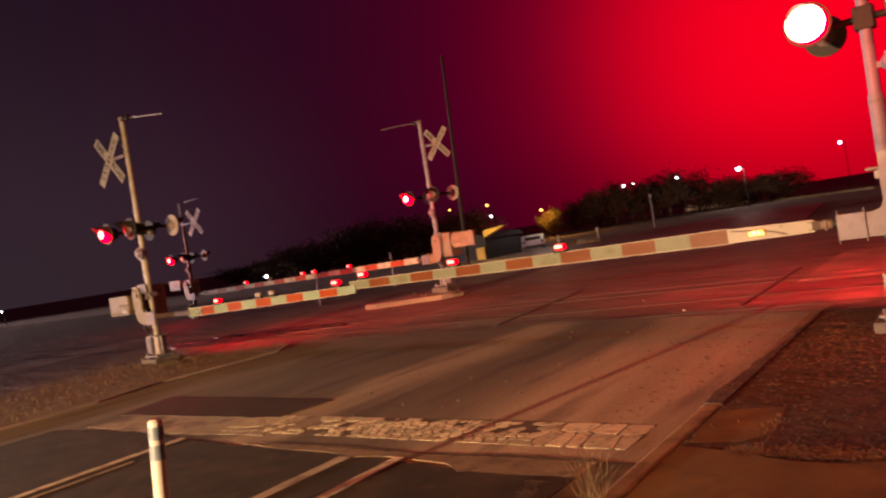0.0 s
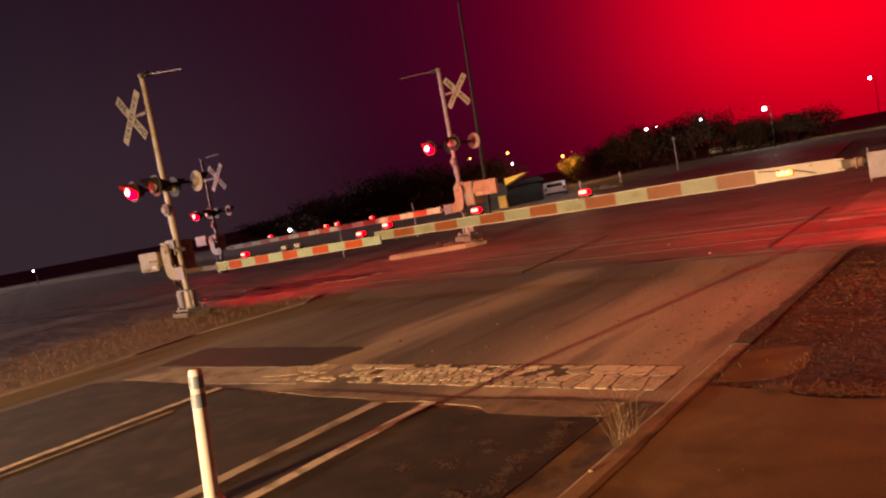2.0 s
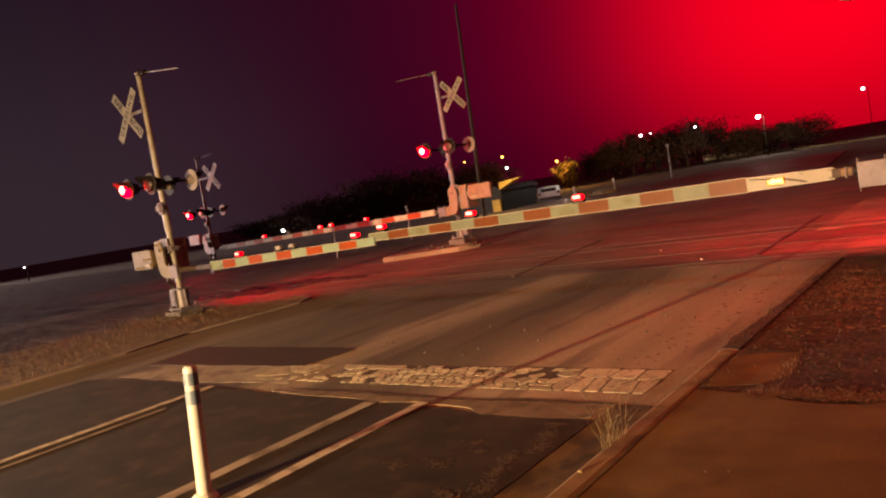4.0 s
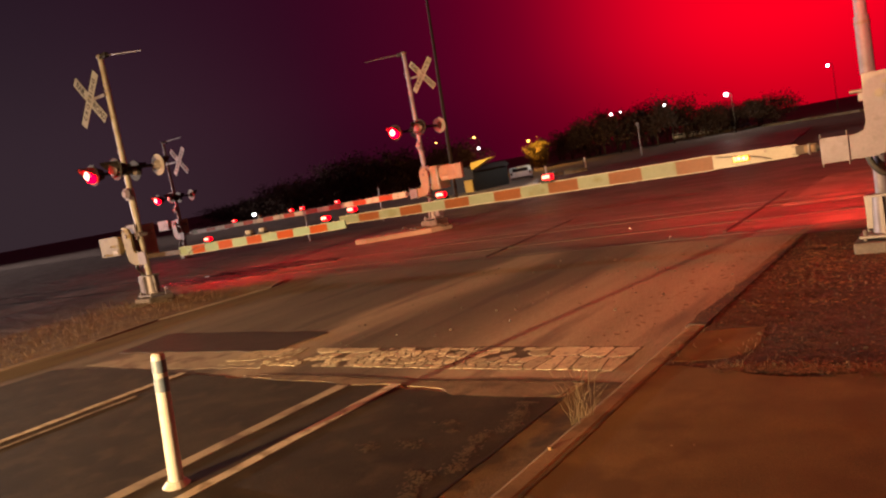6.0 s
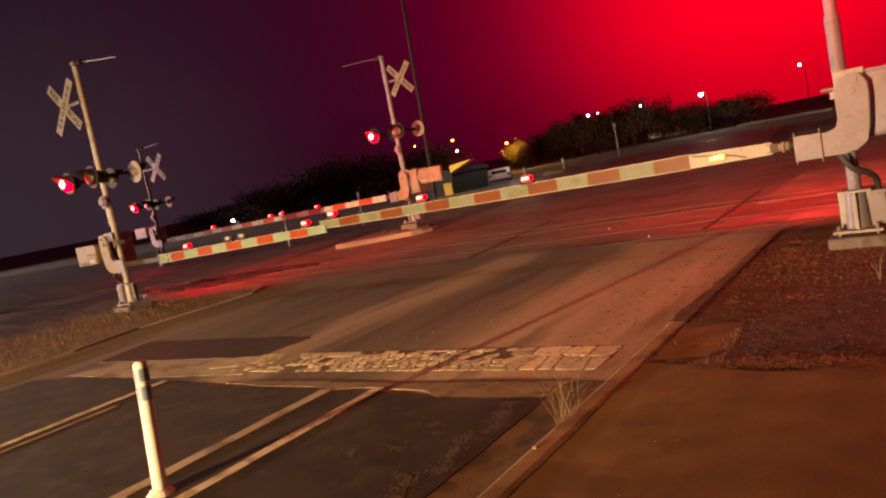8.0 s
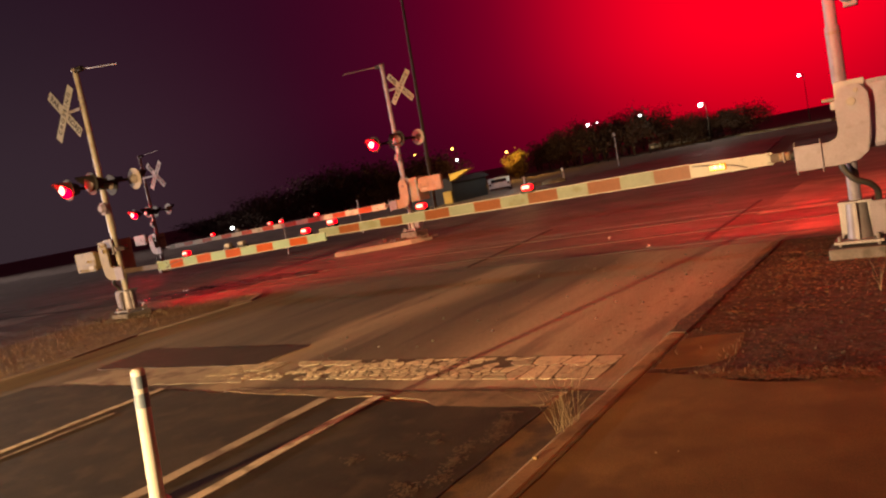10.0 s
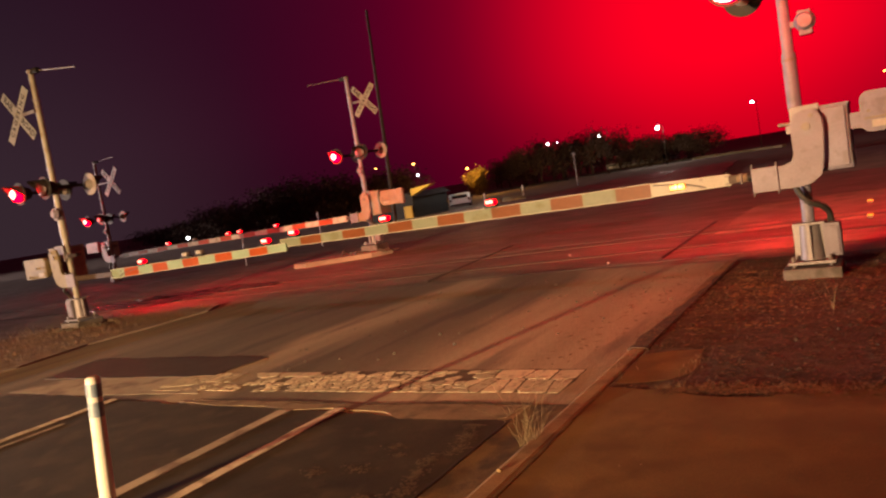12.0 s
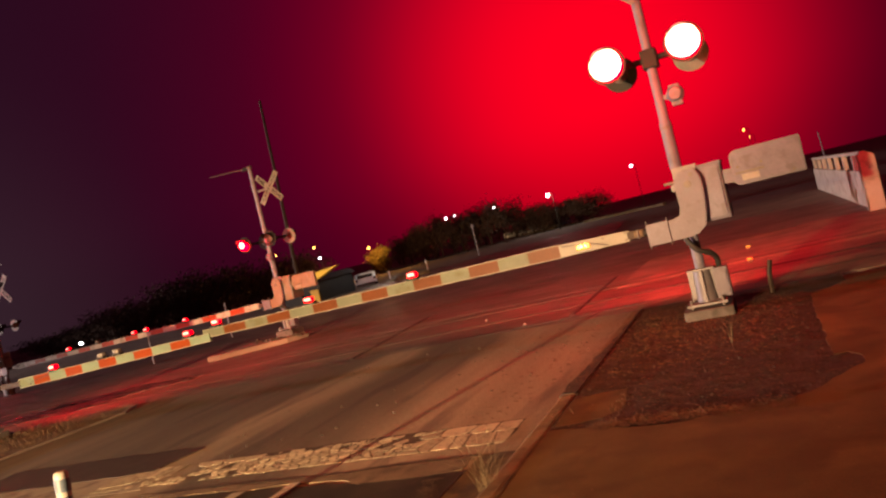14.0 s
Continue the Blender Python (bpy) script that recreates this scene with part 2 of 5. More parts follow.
M = {
    "road": road_material(),
    "new_asphalt": mat("dark_new_asphalt", (0.026, 0.021, 0.0135), 0.75, 0, 0.5, 2.2, 90, 0.2, (0.048, 0.038, 0.023), 0.35),
    "patch": mat("tar_patch", (0.050, 0.040, 0.036), 0.55, 0, 0.25, 3, 90, 0.3),
    "far_asphalt": mat("damp_asphalt", (0.13, 0.098, 0.082), 0.66, 0, 0.35, 0.5, 60, 0.25),
    "apron": mat("worn_apron_concrete", (0.25, 0.20, 0.15), 0.8, 0, 0.3, 0.9, 70, 0.3, (0.15, 0.12, 0.09), 0.4),
    "gutter": mat("dirty_gutter_concrete", (0.125, 0.085, 0.040), 0.85, 0, 0.3, 3, 90, 0.3, (0.05, 0.035, 0.022), 0.5),
    "dirt": mat("dry_earth", (0.20, 0.15, 0.12), 0.9, 0, 0.35, 0.8, 40, 0.6),
    "island_earth": mat("dry_grassy_earth", (0.15, 0.10, 0.06), 0.9, 0, 0.4, 2.5, 45, 0.8, (0.08, 0.055, 0.035), 0.4),
    "litter_soil": mat("leaf_littered_soil", (0.055, 0.033, 0.022), 0.9, 0, 0.5, 3, 70, 0.9),
    "pavement": mat("stained_concrete", (0.165, 0.105, 0.036), 0.85, 0, 0.36, 1.4, 110, 0.25, (0.12, 0.072, 0.024), 0.45),
    "kerb": mat("kerb_concrete", (0.25, 0.165, 0.08), 0.85, 0, 0.25, 3, 110, 0.25, (0.15, 0.095, 0.045), 0.4),
    "concrete": mat("weathered_concrete", (0.20, 0.155, 0.10), 0.8, 0, 0.2, 2.5, 50, 0.4, (0.12, 0.09, 0.06), 0.4),
    "foundation": mat("dirty_foundation_concrete", (0.105, 0.09, 0.088), 0.85, 0, 0.25, 3, 60, 0.4, (0.06, 0.05, 0.045), 0.4),
    "paint": mat("worn_road_paint", (0.60, 0.57, 0.46), 0.6, 0, 0.15, 5, 60, 0.3, (0.30, 0.27, 0.20), 0.35),
    "paint_faint": mat("faded_road_paint", (0.36, 0.335, 0.265), 0.65, 0, 0.2, 2, 60, 0.3, (0.18, 0.15, 0.13), 0.45),
    "galv": mat("galvanised_steel", (0.15, 0.135, 0.15), 0.5, 0.3, 0.15, 4, 40, 0.08, (0.105, 0.095, 0.10), 0.2),
    "alu": mat("silver_paint", (0.135, 0.118, 0.16), 0.55, 0.05, 0.12, 5, 40, 0.08, (0.10, 0.088, 0.11), 0.2),
    "housing": mat("grey_housing_paint", (0.128, 0.112, 0.165), 0.5, 0.1, 0.12, 5, 40, 0.08, (0.095, 0.083, 0.11), 0.2),
    # housing colours with the yellow or orange light on the signal mixed in
    "yellow_lit_paint": mat("housing_paint_lit_yellow", (0.13, 0.102, 0.05), 0.5, 0.05, 0.15, 5, 40, 0.08, (0.09, 0.068, 0.035), 0.3),
    "orange_lit_paint": mat("housing_paint_lit_orange", (0.20, 0.145, 0.12), 0.5, 0.05, 0.15, 5, 40, 0.08, (0.20, 0.13, 0.08), 0.3),
    "cable_brown": mat("rusty_brown_casting", (0.11, 0.065, 0.03), 0.6, 0.1, 0.2, 9, 50, 0.2),
    # mast colour with the yellow light on it mixed in
    "yellow_lit_mast": mat("mast_paint_lit_yellow", (0.16, 0.15, 0.125), 0.5, 0.05, 0.18, 5, 40, 0.08, (0.13, 0.105, 0.07), 0.3),
    "machine_grey": mat("pale_machine_paint", (0.26, 0.235, 0.225), 0.5, 0.05, 0.15, 5, 40, 0.08, (0.25, 0.21, 0.18), 0.3),
    "black": mat("black_paint", (0.012, 0.011, 0.011), 0.55, 0, 0.2, 6, 40, 0.1, spec=0.2),
    "hood": mat("sooty_hood_paint", (0.055, 0.048, 0.046), 0.5, 0, 0.2, 6, 40, 0.1, spec=0.25),
    "rubber": mat("black_rubber", (0.02, 0.018, 0.017), 0.6, 0, 0.2, 6, 40, 0.1),
    "white_sheet": mat("white_reflective_sheeting", (0.165, 0.165, 0.165), 0.4, 0, 0.06, 3, 30, 0.03, (0.13, 0.12, 0.085), 0.15, spec=0.1),
    # arm sheeting tinted yellowish or greenish by the light each gate gets
    "arm_white": mat("white_sheeting_lit_yellowish", (0.100, 0.112, 0.084), 0.4, 0, 0.10, 3, 30, 0.03, (0.085, 0.085, 0.05), 0.25, spec=0.1),
    "arm_red": mat("red_sheeting_lit_yellowish", (0.088, 0.026, 0.008), 0.4, 0, 0.12, 3, 30, 0.03, spec=0.1),
    "green_lit_white_sheet": mat("white_sheeting_lit_greenish", (0.125, 0.175, 0.135), 0.4, 0, 0.08, 3, 30, 0.03, (0.12, 0.14, 0.09), 0.2, spec=0.1),
    # lighter copies of the bands: the train's headlamp light is in the colour
    "far_white": mat("white_sheeting_train_lit", (0.36, 0.34, 0.32), 0.4, 0, 0.08, 3, 30, 0.03, (0.22, 0.2, 0.18), 0.2, spec=0.1),
    "far_red": mat("red_sheeting_train_lit", (0.30, 0.045, 0.018), 0.4, 0, 0.1, 3, 30, 0.03, spec=0.1),
    "parapet_paint": mat("grimy_white_parapet_paint", (0.30, 0.275, 0.26), 0.8, 0, 0.15, 2, 40, 0.2, (0.18, 0.16, 0.145), 0.3),
    "crack_dirt": mat("dirt_in_cracks", (0.082, 0.060, 0.039), 0.9, 0, 0.3, 9, 80, 0.3),
    "red_sheet": mat("orange_red_reflective_sheeting", (0.17, 0.030, 0.004), 0.4, 0, 0.1, 3, 30, 0.03, spec=0.1),
    "arm_alu": mat("arm_aluminium", (0.20, 0.185, 0.16), 0.55, 0.0, 0.1, 4, 40, 0.05),
    "post_white": mat("white_plastic", (0.50, 0.49, 0.45), 0.45, 0, 0.05, 3, 30, 0.03, (0.30, 0.28, 0.24), 0.15),
    "post_band": mat("grey_reflective_band", (0.13, 0.18, 0.24), 0.35, 0, 0.15, 9, 40, 0.05),
    "rust": mat("rusty_rail_steel", (0.05, 0.032, 0.025), 0.6, 0.5, 0.3, 5, 50, 0.3),
    "rail_top": mat("polished_rail_top", (0.035, 0.028, 0.025), 0.6, 0.3, 0.1, 5, 50, 0.05),
    "rust_bolt": mat("steel_bolt", (0.12, 0.10, 0.09), 0.5, 0.2, 0.2, 9, 50, 0.1),
    "disc": mat("dull_grey_disc", (0.17, 0.15, 0.14), 0.6, 0.1, 0.15, 6, 40, 0.1),
    "dead_lens": mat("unlit_red_lens", (0.03, 0.003, 0.003), 0.5, 0, 0.1, 20, 80, 0.1),
    "lens_red": glow("red_lens_lit", (1.0, 0.003, 0.006), 30.0),
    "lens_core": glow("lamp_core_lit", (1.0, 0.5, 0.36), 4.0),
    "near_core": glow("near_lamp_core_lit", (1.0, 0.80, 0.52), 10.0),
    "arm_light": glow("gate_arm_light_lit", (1.0, 0.004, 0.006), 6.0),
    "arm_core": glow("gate_arm_light_core", (1.0, 0.35, 0.28), 2.5),
    "amber": glow("amber_lamp_and_glint_lit", (1.0, 0.55, 0.10), 9.0),
    "amber_reflector": glow("amber_reflector_lit", (1.0, 0.36, 0.02), 0.35),
    "cool": glow("cool_white_lamp_lit", (0.75, 0.92, 1.0), 12.0),
    "greenish": glow("greenish_white_lamp_lit", (0.80, 1.0, 0.85), 14.0),
    "bark": mat("dark_bark", (0.05, 0.036, 0.026), 0.9, 0, 0.3, 8, 50, 0.6),
    "leaf": mat("dark_foliage", (0.085, 0.052, 0.040), 0.7, 0, 0.4, 3, 20, 0.2),
    "lens_near": glow("near_red_lens_lit", (1.0, 0.003, 0.006), 40.0),
    "leaf_lit_yellow": mat("foliage_lit_yellow", (0.16, 0.11, 0.02), 0.7, 0, 0.4, 3, 20, 0.2),
    "dry_grass": mat("dry_straw", (0.30, 0.22, 0.12), 0.8, 0, 0.2, 9, 60, 0.1),
    "tuft_straw": mat("dull_straw", (0.15, 0.108, 0.06), 0.85, 0, 0.2, 9, 60, 0.1),
    "island_straw": mat("brown_straw", (0.24, 0.15, 0.06), 0.85, 0, 0.3, 9, 60, 0.1),
    "weed": mat("dull_dead_weed", (0.095, 0.06, 0.033), 0.85, 0, 0.3, 9, 60, 0.1),
    "ghost": mat("worn_off_paint", (0.115, 0.092, 0.060), 0.7, 0, 0.2, 9, 60, 0.1),
    "litter": mat("dry_leaves", (0.15, 0.08, 0.042), 0.8, 0, 0.5, 5, 40, 0.3),
    "stone": mat("gravel_stone", (0.055, 0.045, 0.035), 0.85, 0, 0.4, 7, 60, 0.4),
    "yellow": mat("yellow_painted_boards", (0.60, 0.42, 0.05), 0.6, 0, 0.12, 2, 20, 0.1),
    "wall_dark": mat("dark_siding", (0.012, 0.011, 0.010), 0.8, 0, 0.2, 2, 20, 0.2),
    "van": mat("pale_vehicle_paint", (0.62, 0.68, 0.68), 0.3, 0.1, 0.05, 2, 20, 0.02),
    "glass": mat("dark_window_glass", (0.02, 0.022, 0.025), 0.08, 0, 0.1, 2, 20, 0.0),
    "wood": mat("creosoted_wood", (0.035, 0.025, 0.018), 0.85, 0, 0.3, 5, 60, 0.5),
    "white_wall": mat("whitewashed_concrete", (0.62, 0.58, 0.54), 0.8, 0, 0.1, 2, 40, 0.2, (0.4, 0.36, 0.32), 0.2),
}


def uneven(m, scale, depth, stretch):
    """Ruts and ridges at a larger scale under the fine grain of a material."""
    n, l = m.node_tree.nodes, m.node_tree.links
    b = n["Principled BSDF"]
    co, mp, tx, bp = n.new("ShaderNodeTexCoord"), n.new("ShaderNodeMapping"), n.new("ShaderNodeTexNoise"), n.new("ShaderNodeBump")
    mp.inputs["Scale"].default_value = stretch
    tx.inputs["Scale"].default_value, tx.inputs["Detail"].default_value, tx.inputs["Roughness"].default_value = scale, 7, 0.62
    bp.inputs["Strength"].default_value, bp.inputs["Distance"].default_value = 1.0, depth
    l.new(co.outputs["Object"], mp.inputs[0])
    l.new(mp.outputs[0], tx.inputs[0])
    l.new(tx.outputs[0], bp.inputs["Height"])
    fine = b.inputs["Normal"].links[0].from_node
    l.new(bp.outputs[0], fine.inputs["Normal"])
    gl = n.new("ShaderNodeMapRange")
    gl.inputs[1].default_value, gl.inputs[2].default_value = 0.38, 0.62
    gl.inputs[3].default_value, gl.inputs[4].default_value = b.inputs["Roughness"].default_value - 0.2, b.inputs["Roughness"].default_value + 0.12
    l.new(tx.outputs[0], gl.inputs[0])
    l.new(gl.outputs[0], b.inputs["Roughness"])


def piece_tint(m, low, high):
    """Each piece a little lighter or darker than the next."""
    n, l = m.node_tree.nodes, m.node_tree.links
    b = n["Principled BSDF"]
    old = b.inputs["Base Color"].links[0].from_socket
    info, mr, sc = n.new("ShaderNodeObjectInfo"), n.new("ShaderNodeMapRange"), n.new("ShaderNodeVectorMath")
    mr.inputs[3].default_value, mr.inputs[4].default_value = low, high
    sc.operation = "SCALE"
    l.new(info.outputs["Random"], mr.inputs[0])
    l.new(old, sc.inputs[0])
    l.new(mr.outputs[0], sc.inputs[3])
    l.new(sc.outputs[0], b.inputs["Base Color"])


M["flake"] = mat("cracked_white_paint", (0.70, 0.65, 0.47), 0.6, 0, 0.15, 9, 70, 0.3, (0.34, 0.29, 0.20), 0.3)
piece_tint(M["flake"], 0.55, 1.0)
uneven(M["far_asphalt"], 1.7, 0.16, (0.4, 1.3, 1))
uneven(M["apron"], 1.6, 0.04, (0.5, 1.2, 1))
uneven(M["litter_soil"], 5.0, 0.06, (1, 1, 1))
uneven(M["island_earth"], 3.0, 0.06, (1, 1, 1))


# ---- mesh helpers ----
def link(name, bm, material, parent=None, label=""):
    me = bpy.data.meshes.new(name)
    bm.normal_update()
    bm.to_mesh(me)
    bm.free()
    me.materials.append(M[material] if isinstance(material, str) else material)
    ob = new(name, me)
    if parent:
        ob.parent = parent
    if label:
        ob["label"] = label
    return ob


def part(name, bm, material, parent, label=""):
    return link(name, bm, material, parent, label)


def thing(name, loc, label, category, group="", kind=""):
    ob = new(name)
    ob.empty_display_size = 0.2
    ob.location = loc
    return tagged(ob, label, category, group, kind)


def box(x0, x1, y0, y1, z0, z1, bevel=0.0, bm=None, m=None):
    bm = bm or bmesh.new()
    c = Matrix.Translation(((x0 + x1) / 2, (y0 + y1) / 2, (z0 + z1) / 2)) @ Matrix.Diagonal((abs(x1 - x0), abs(y1 - y0), abs(z1 - z0), 1))
    r = bmesh.ops.create_cube(bm, size=1.0, matrix=(m @ c) if m else c)
    if bevel:
        es = list({e for v in r["verts"] for e in v.link_edges})
        bmesh.ops.bevel(bm, geom=es, offset=bevel, segments=2, affect="EDGES", profile=0.6)
    return bm


def cyl(a, b, r0, r1=None, seg=20, bm=None):
    bm = bm or bmesh.new()
    a, b = Vector(a), Vector(b)
    d = b - a
    q = d.to_track_quat("Z", "Y").to_matrix().to_4x4()
    bmesh.ops.create_cone(bm, cap_ends=True, segments=seg, radius1=r0, radius2=r0 if r1 is None else r1, depth=d.length,
                          matrix=Matrix.Translation((a + b) / 2) @ q)
    return bm


def ball(c, r, bm=None, squash=(1, 1, 1), seg=12):
    bm = bm or bmesh.new()
    bmesh.ops.create_uvsphere(bm, u_segments=seg, v_segments=max(6, seg // 2), radius=r, matrix=Matrix.Translation(c) @ Matrix.Diagonal((*squash, 1)))
    return bm


def tube(points, r, seg=8, bm=None):
    bm = bm or bmesh.new()
    pts = [Vector(p) for p in points]
    rings = []
    for i, p in enumerate(pts):
        d = (pts[min(i + 1, len(pts) - 1)] - pts[max(i - 1, 0)]).normalized()
        side = d.orthogonal().normalized() if i == 0 else (side - d * side.dot(d)).normalized()
        up = d.cross(side)
        rr = r[i] if isinstance(r, (list, tuple)) else r
        rings.append([bm.verts.new(p + rr * (math.cos(2 * math.pi * k / seg) * side + math.sin(2 * math.pi * k / seg) * up)) for k in range(seg)])
    for u, v in zip(rings, rings[1:]):
        for k in range(seg):
            bm.faces.new((u[k], u[(k + 1) % seg], v[(k + 1) % seg], v[k]))
    bm.faces.new(list(reversed(rings[0])))
    bm.faces.new(rings[-1])
    bmesh.ops.recalc_face_normals(bm, faces=bm.faces)
    return bm


def spline(points, n=6):
    pts = [Vector(p) for p in points]
    out = []
    for i in range(len(pts) - 1):
        p0, p1, p2, p3 = pts[max(i - 1, 0)], pts[i], pts[i + 1], pts[min(i + 2, len(pts) - 1)]
        for k in range(n):
            t = k / n
            out.append(0.5 * (2 * p1 + (p2 - p0) * t + (2 * p0 - 5 * p1 + 4 * p2 - p3) * t * t + (3 * p1 - p0 - 3 * p2 + p3) * t ** 3))
    return out + [pts[-1]]


def prism(outline, depth, axis="z", at=0.0, bevel=0.0, bm=None):
    """An outline of (u, v) drawn out by depth: along z from at, or along y (u = x, v = z)."""
    bm = bm or bmesh.new()
    if axis == "z":
        lo = [bm.verts.new((u, v, at)) for u, v in outline]
        hi = [bm.verts.new((u, v, at + depth)) for u, v in outline]
    else:
        lo = [bm.verts.new((u, at, v)) for u, v in outline]
        hi = [bm.verts.new((u, at + depth, v)) for u, v in outline]
    fs = [bm.faces.new(lo), bm.faces.new(hi)]
    n = len(lo)
    for k in range(n):
        fs.append(bm.faces.new((lo[k], lo[(k + 1) % n], hi[(k + 1) % n], hi[k])))
    bmesh.ops.recalc_face_normals(bm, faces=fs)
    if bevel:
        bmesh.ops.bevel(bm, geom=list({e for f in fs[:2] for e in f.edges}), offset=bevel, segments=2, affect="EDGES")
    return bm


def ragged(points, rnd, step=0.12, amount=0.03):
    """A closed outline with uneven edges."""
    out = []
    for (ax, ay), (bx, by) in zip(points, points[1:] + points[:1]):
        n = max(1, int(math.hypot(bx - ax, by - ay) / step))
        for k in range(n):
            t = k / n
            out.append((ax + (bx - ax) * t + rnd.uniform(-amount, amount), ay + (by - ay) * t + rnd.uniform(-amount, amount)))
    return out


def lettering(text, size, m, parent, name="lettering", material="black"):
    cu = bpy.data.curves.new(name, "FONT")
    cu.body, cu.size, cu.align_x, cu.align_y, cu.extrude, cu.offset = text, size, "CENTER", "CENTER", 0.0015, 0.006 * size / 0.2
    ob = bpy.data.objects.new("tmp_text", cu)
    scene.collection.objects.link(ob)
    bpy.context.view_layer.update()
    me = bpy.data.meshes.new_from_object(ob.evaluated_get(bpy.context.evaluated_depsgraph_get()))
    bpy.data.objects.remove(ob)
    me.materials.clear()
    me.materials.append(M[material])
    me.transform(m)
    me.name = name
    o = new(name, me)
    o.parent = parent
    return o


# ---- ground, road, pavement ----
rnd = random.Random(3)
ground = tagged(link("ground", box(-900, 900, -300, 1500, -0.5, -0.03), "dirt"), "dark dry earth and short grass of open land", "ground", kind="structure")

road = tagged(link("road", prism([(-9.7, -40), (-0.387, -40), (-0.387, 13.6), (-3.2, 14.0), (-9.2, 14.0), (-10.3, 13.75), (-10.3, 13.3), (-9.7, 12.9)], 0.25, at=-0.25), "road"),
              "worn pale asphalt road up to the crossing", "road", kind="structure")
near = [(-7.95 + 0.0967 * k, 7.95 + 0.10 * math.sin(min(k, 28) / 28 * 3.1) - 0.0055 * max(0, k - 26) + rnd.uniform(-0.025, 0.025)) for k in range(75)]
near += [(-0.70, 7.7), (-0.70, -30), (-7.95, -30)]
tagged(link("road_resurfacing", prism(near, 0.02, at=-0.014), "new_asphalt"),
       "newer dark asphalt in front of the stop line", "asphalt", kind="structure")
patch = ragged([(-7.6, 8.66), (-7.9, 9.55), (-4.56, 9.46), (-4.66, 8.74)], rnd, 0.2, 0.03)
tagged(link("tar_patch", prism(patch, 0.02, at=-0.015), "patch"), "dark tar patch in the pale road", "asphalt patch", kind="structure")
strip = ragged([(-4.2, 7.93), (-3.6, 7.86), (-3.0, 7.86), (-2.72, 7.79), (-2.3, 7.85), (-1.78, 7.79), (-1.56, 7.68), (-1.03, 7.69), (-0.75, 7.74), (-0.73, 7.98), (-1.4, 7.99),
                (-1.86, 7.95), (-2.57, 7.95), (-3.1, 7.985), (-3.55, 7.99)], rnd, 0.08, 0.014)
tagged(link("old_concrete_strip", prism(strip, 0.025, at=-0.0187), "concrete"), "strip of old pale concrete with broken edges", "concrete", kind="structure")
crack = ragged([(-4.1, 7.99), (-3.15, 8.00), (-2.23, 7.96), (-1.88, 7.965), (-1.4, 8.005), (-0.70, 8.00), (-0.70, 8.055), (-1.4, 8.055), (-1.88, 7.995), (-2.23, 7.985), (-3.15, 8.045), (-4.1, 8.00)], rnd, 0.08, 0.010)
tagged(link("strip_crack", prism(crack, 0.025, at=-0.0205), "crack_dirt"), "dark crack along the old concrete strip", "crack", kind="structure")
crossing = tagged(link("crossing_ground", prism([(-90, -6.0), (-9.0, -6.0), (-8.8, 13.9), (-3.2, 14.0), (-0.45, 13.6), (60, 13.6), (60, 30), (-4, 29), (-8, 60), (-14, 60), (-24, 32), (-90, 32)], 0.2, at=-0.205), "far_asphalt"),
                  "dark damp asphalt of the level crossing", "asphalt", kind="structure")
for outline in ([(-0.38, 13.62), (9, 13.62), (9, 15.86), (-0.38, 14.98)], [(-1.2, 16.75), (9, 17.72), (9, 23), (-1.2, 21.5)]):
    tagged(link("crossing_apron", prism(ragged(outline, rnd, 0.4, 0.02), 0.1, at=-0.101), "apron"), "pale worn concrete apron beside the rails", "concrete", kind="structure")
kb = box(-0.385, -0.252, -20, 13.4, -0.2, 0.040, 0.022)
tagged(link("kerb", kb, "kerb"), "low worn concrete kerb", "kerb", kind="structure")
walkway = ragged([(-0.25, 8.29), (0.0, 8.26), (0.2, 8.20), (0.48, 8.11), (0.73, 8.13), (0.99, 8.20), (1.33, 8.24), (1.54, 8.42), (1.75, 8.74), (1.92, 8.98), (1.95, 9.22), (1.87, 9.36), (1.76, 9.35), (1.77, 11.4), (1.79, 12.2), (2.4, 13.0), (7, 13.0), (7, -20), (-0.25, -20)], rnd, 0.09, 0.014)
walkway = [(max(x, -0.248), y) for x, y in walkway]
tagged(link("pavement", prism(walkway, 0.2, at=-0.165), "pavement"), "stained concrete pavement beside the road", "pavement", kind="structure")
verge = prism([(-0.25, 8.0), (2.2, 8.0), (2.2, 13.45), (-0.25, 13.45)], 0.2, at=-0.17)
tagged(link("verge_soil", verge, "litter_soil"), "bare soil with dead leaves round the gate", "soil", kind="structure")
spill = [(-0.235, 9.25)] + [(-0.42 + 0.13 * min(1, q / 30) + 0.012 * math.sin(q * 0.8) + rnd.uniform(-0.018, 0.018), 9.27 + 0.1 * q) for q in range(42)] + [(-0.235, 13.42)]
tagged(link("soil_spill", prism(spill, 0.055, at=-0.0085, bevel=0.012), "litter_soil"), "loose soil and leaves washed over the kerb", "soil", kind="structure")
tagged(link("verge_slab", prism(ragged([(-0.23, 9.12), (-0.1, 9.17), (0.2, 9.24), (0.26, 8.82), (0.24, 8.6), (0.12, 8.46), (-0.12, 8.38), (-0.23, 8.4)], rnd, 0.1, 0.012), 0.06, at=-0.0288, bevel=0.003), "pavement"),
       "broken concrete slab set in the verge", "slab", kind="structure")


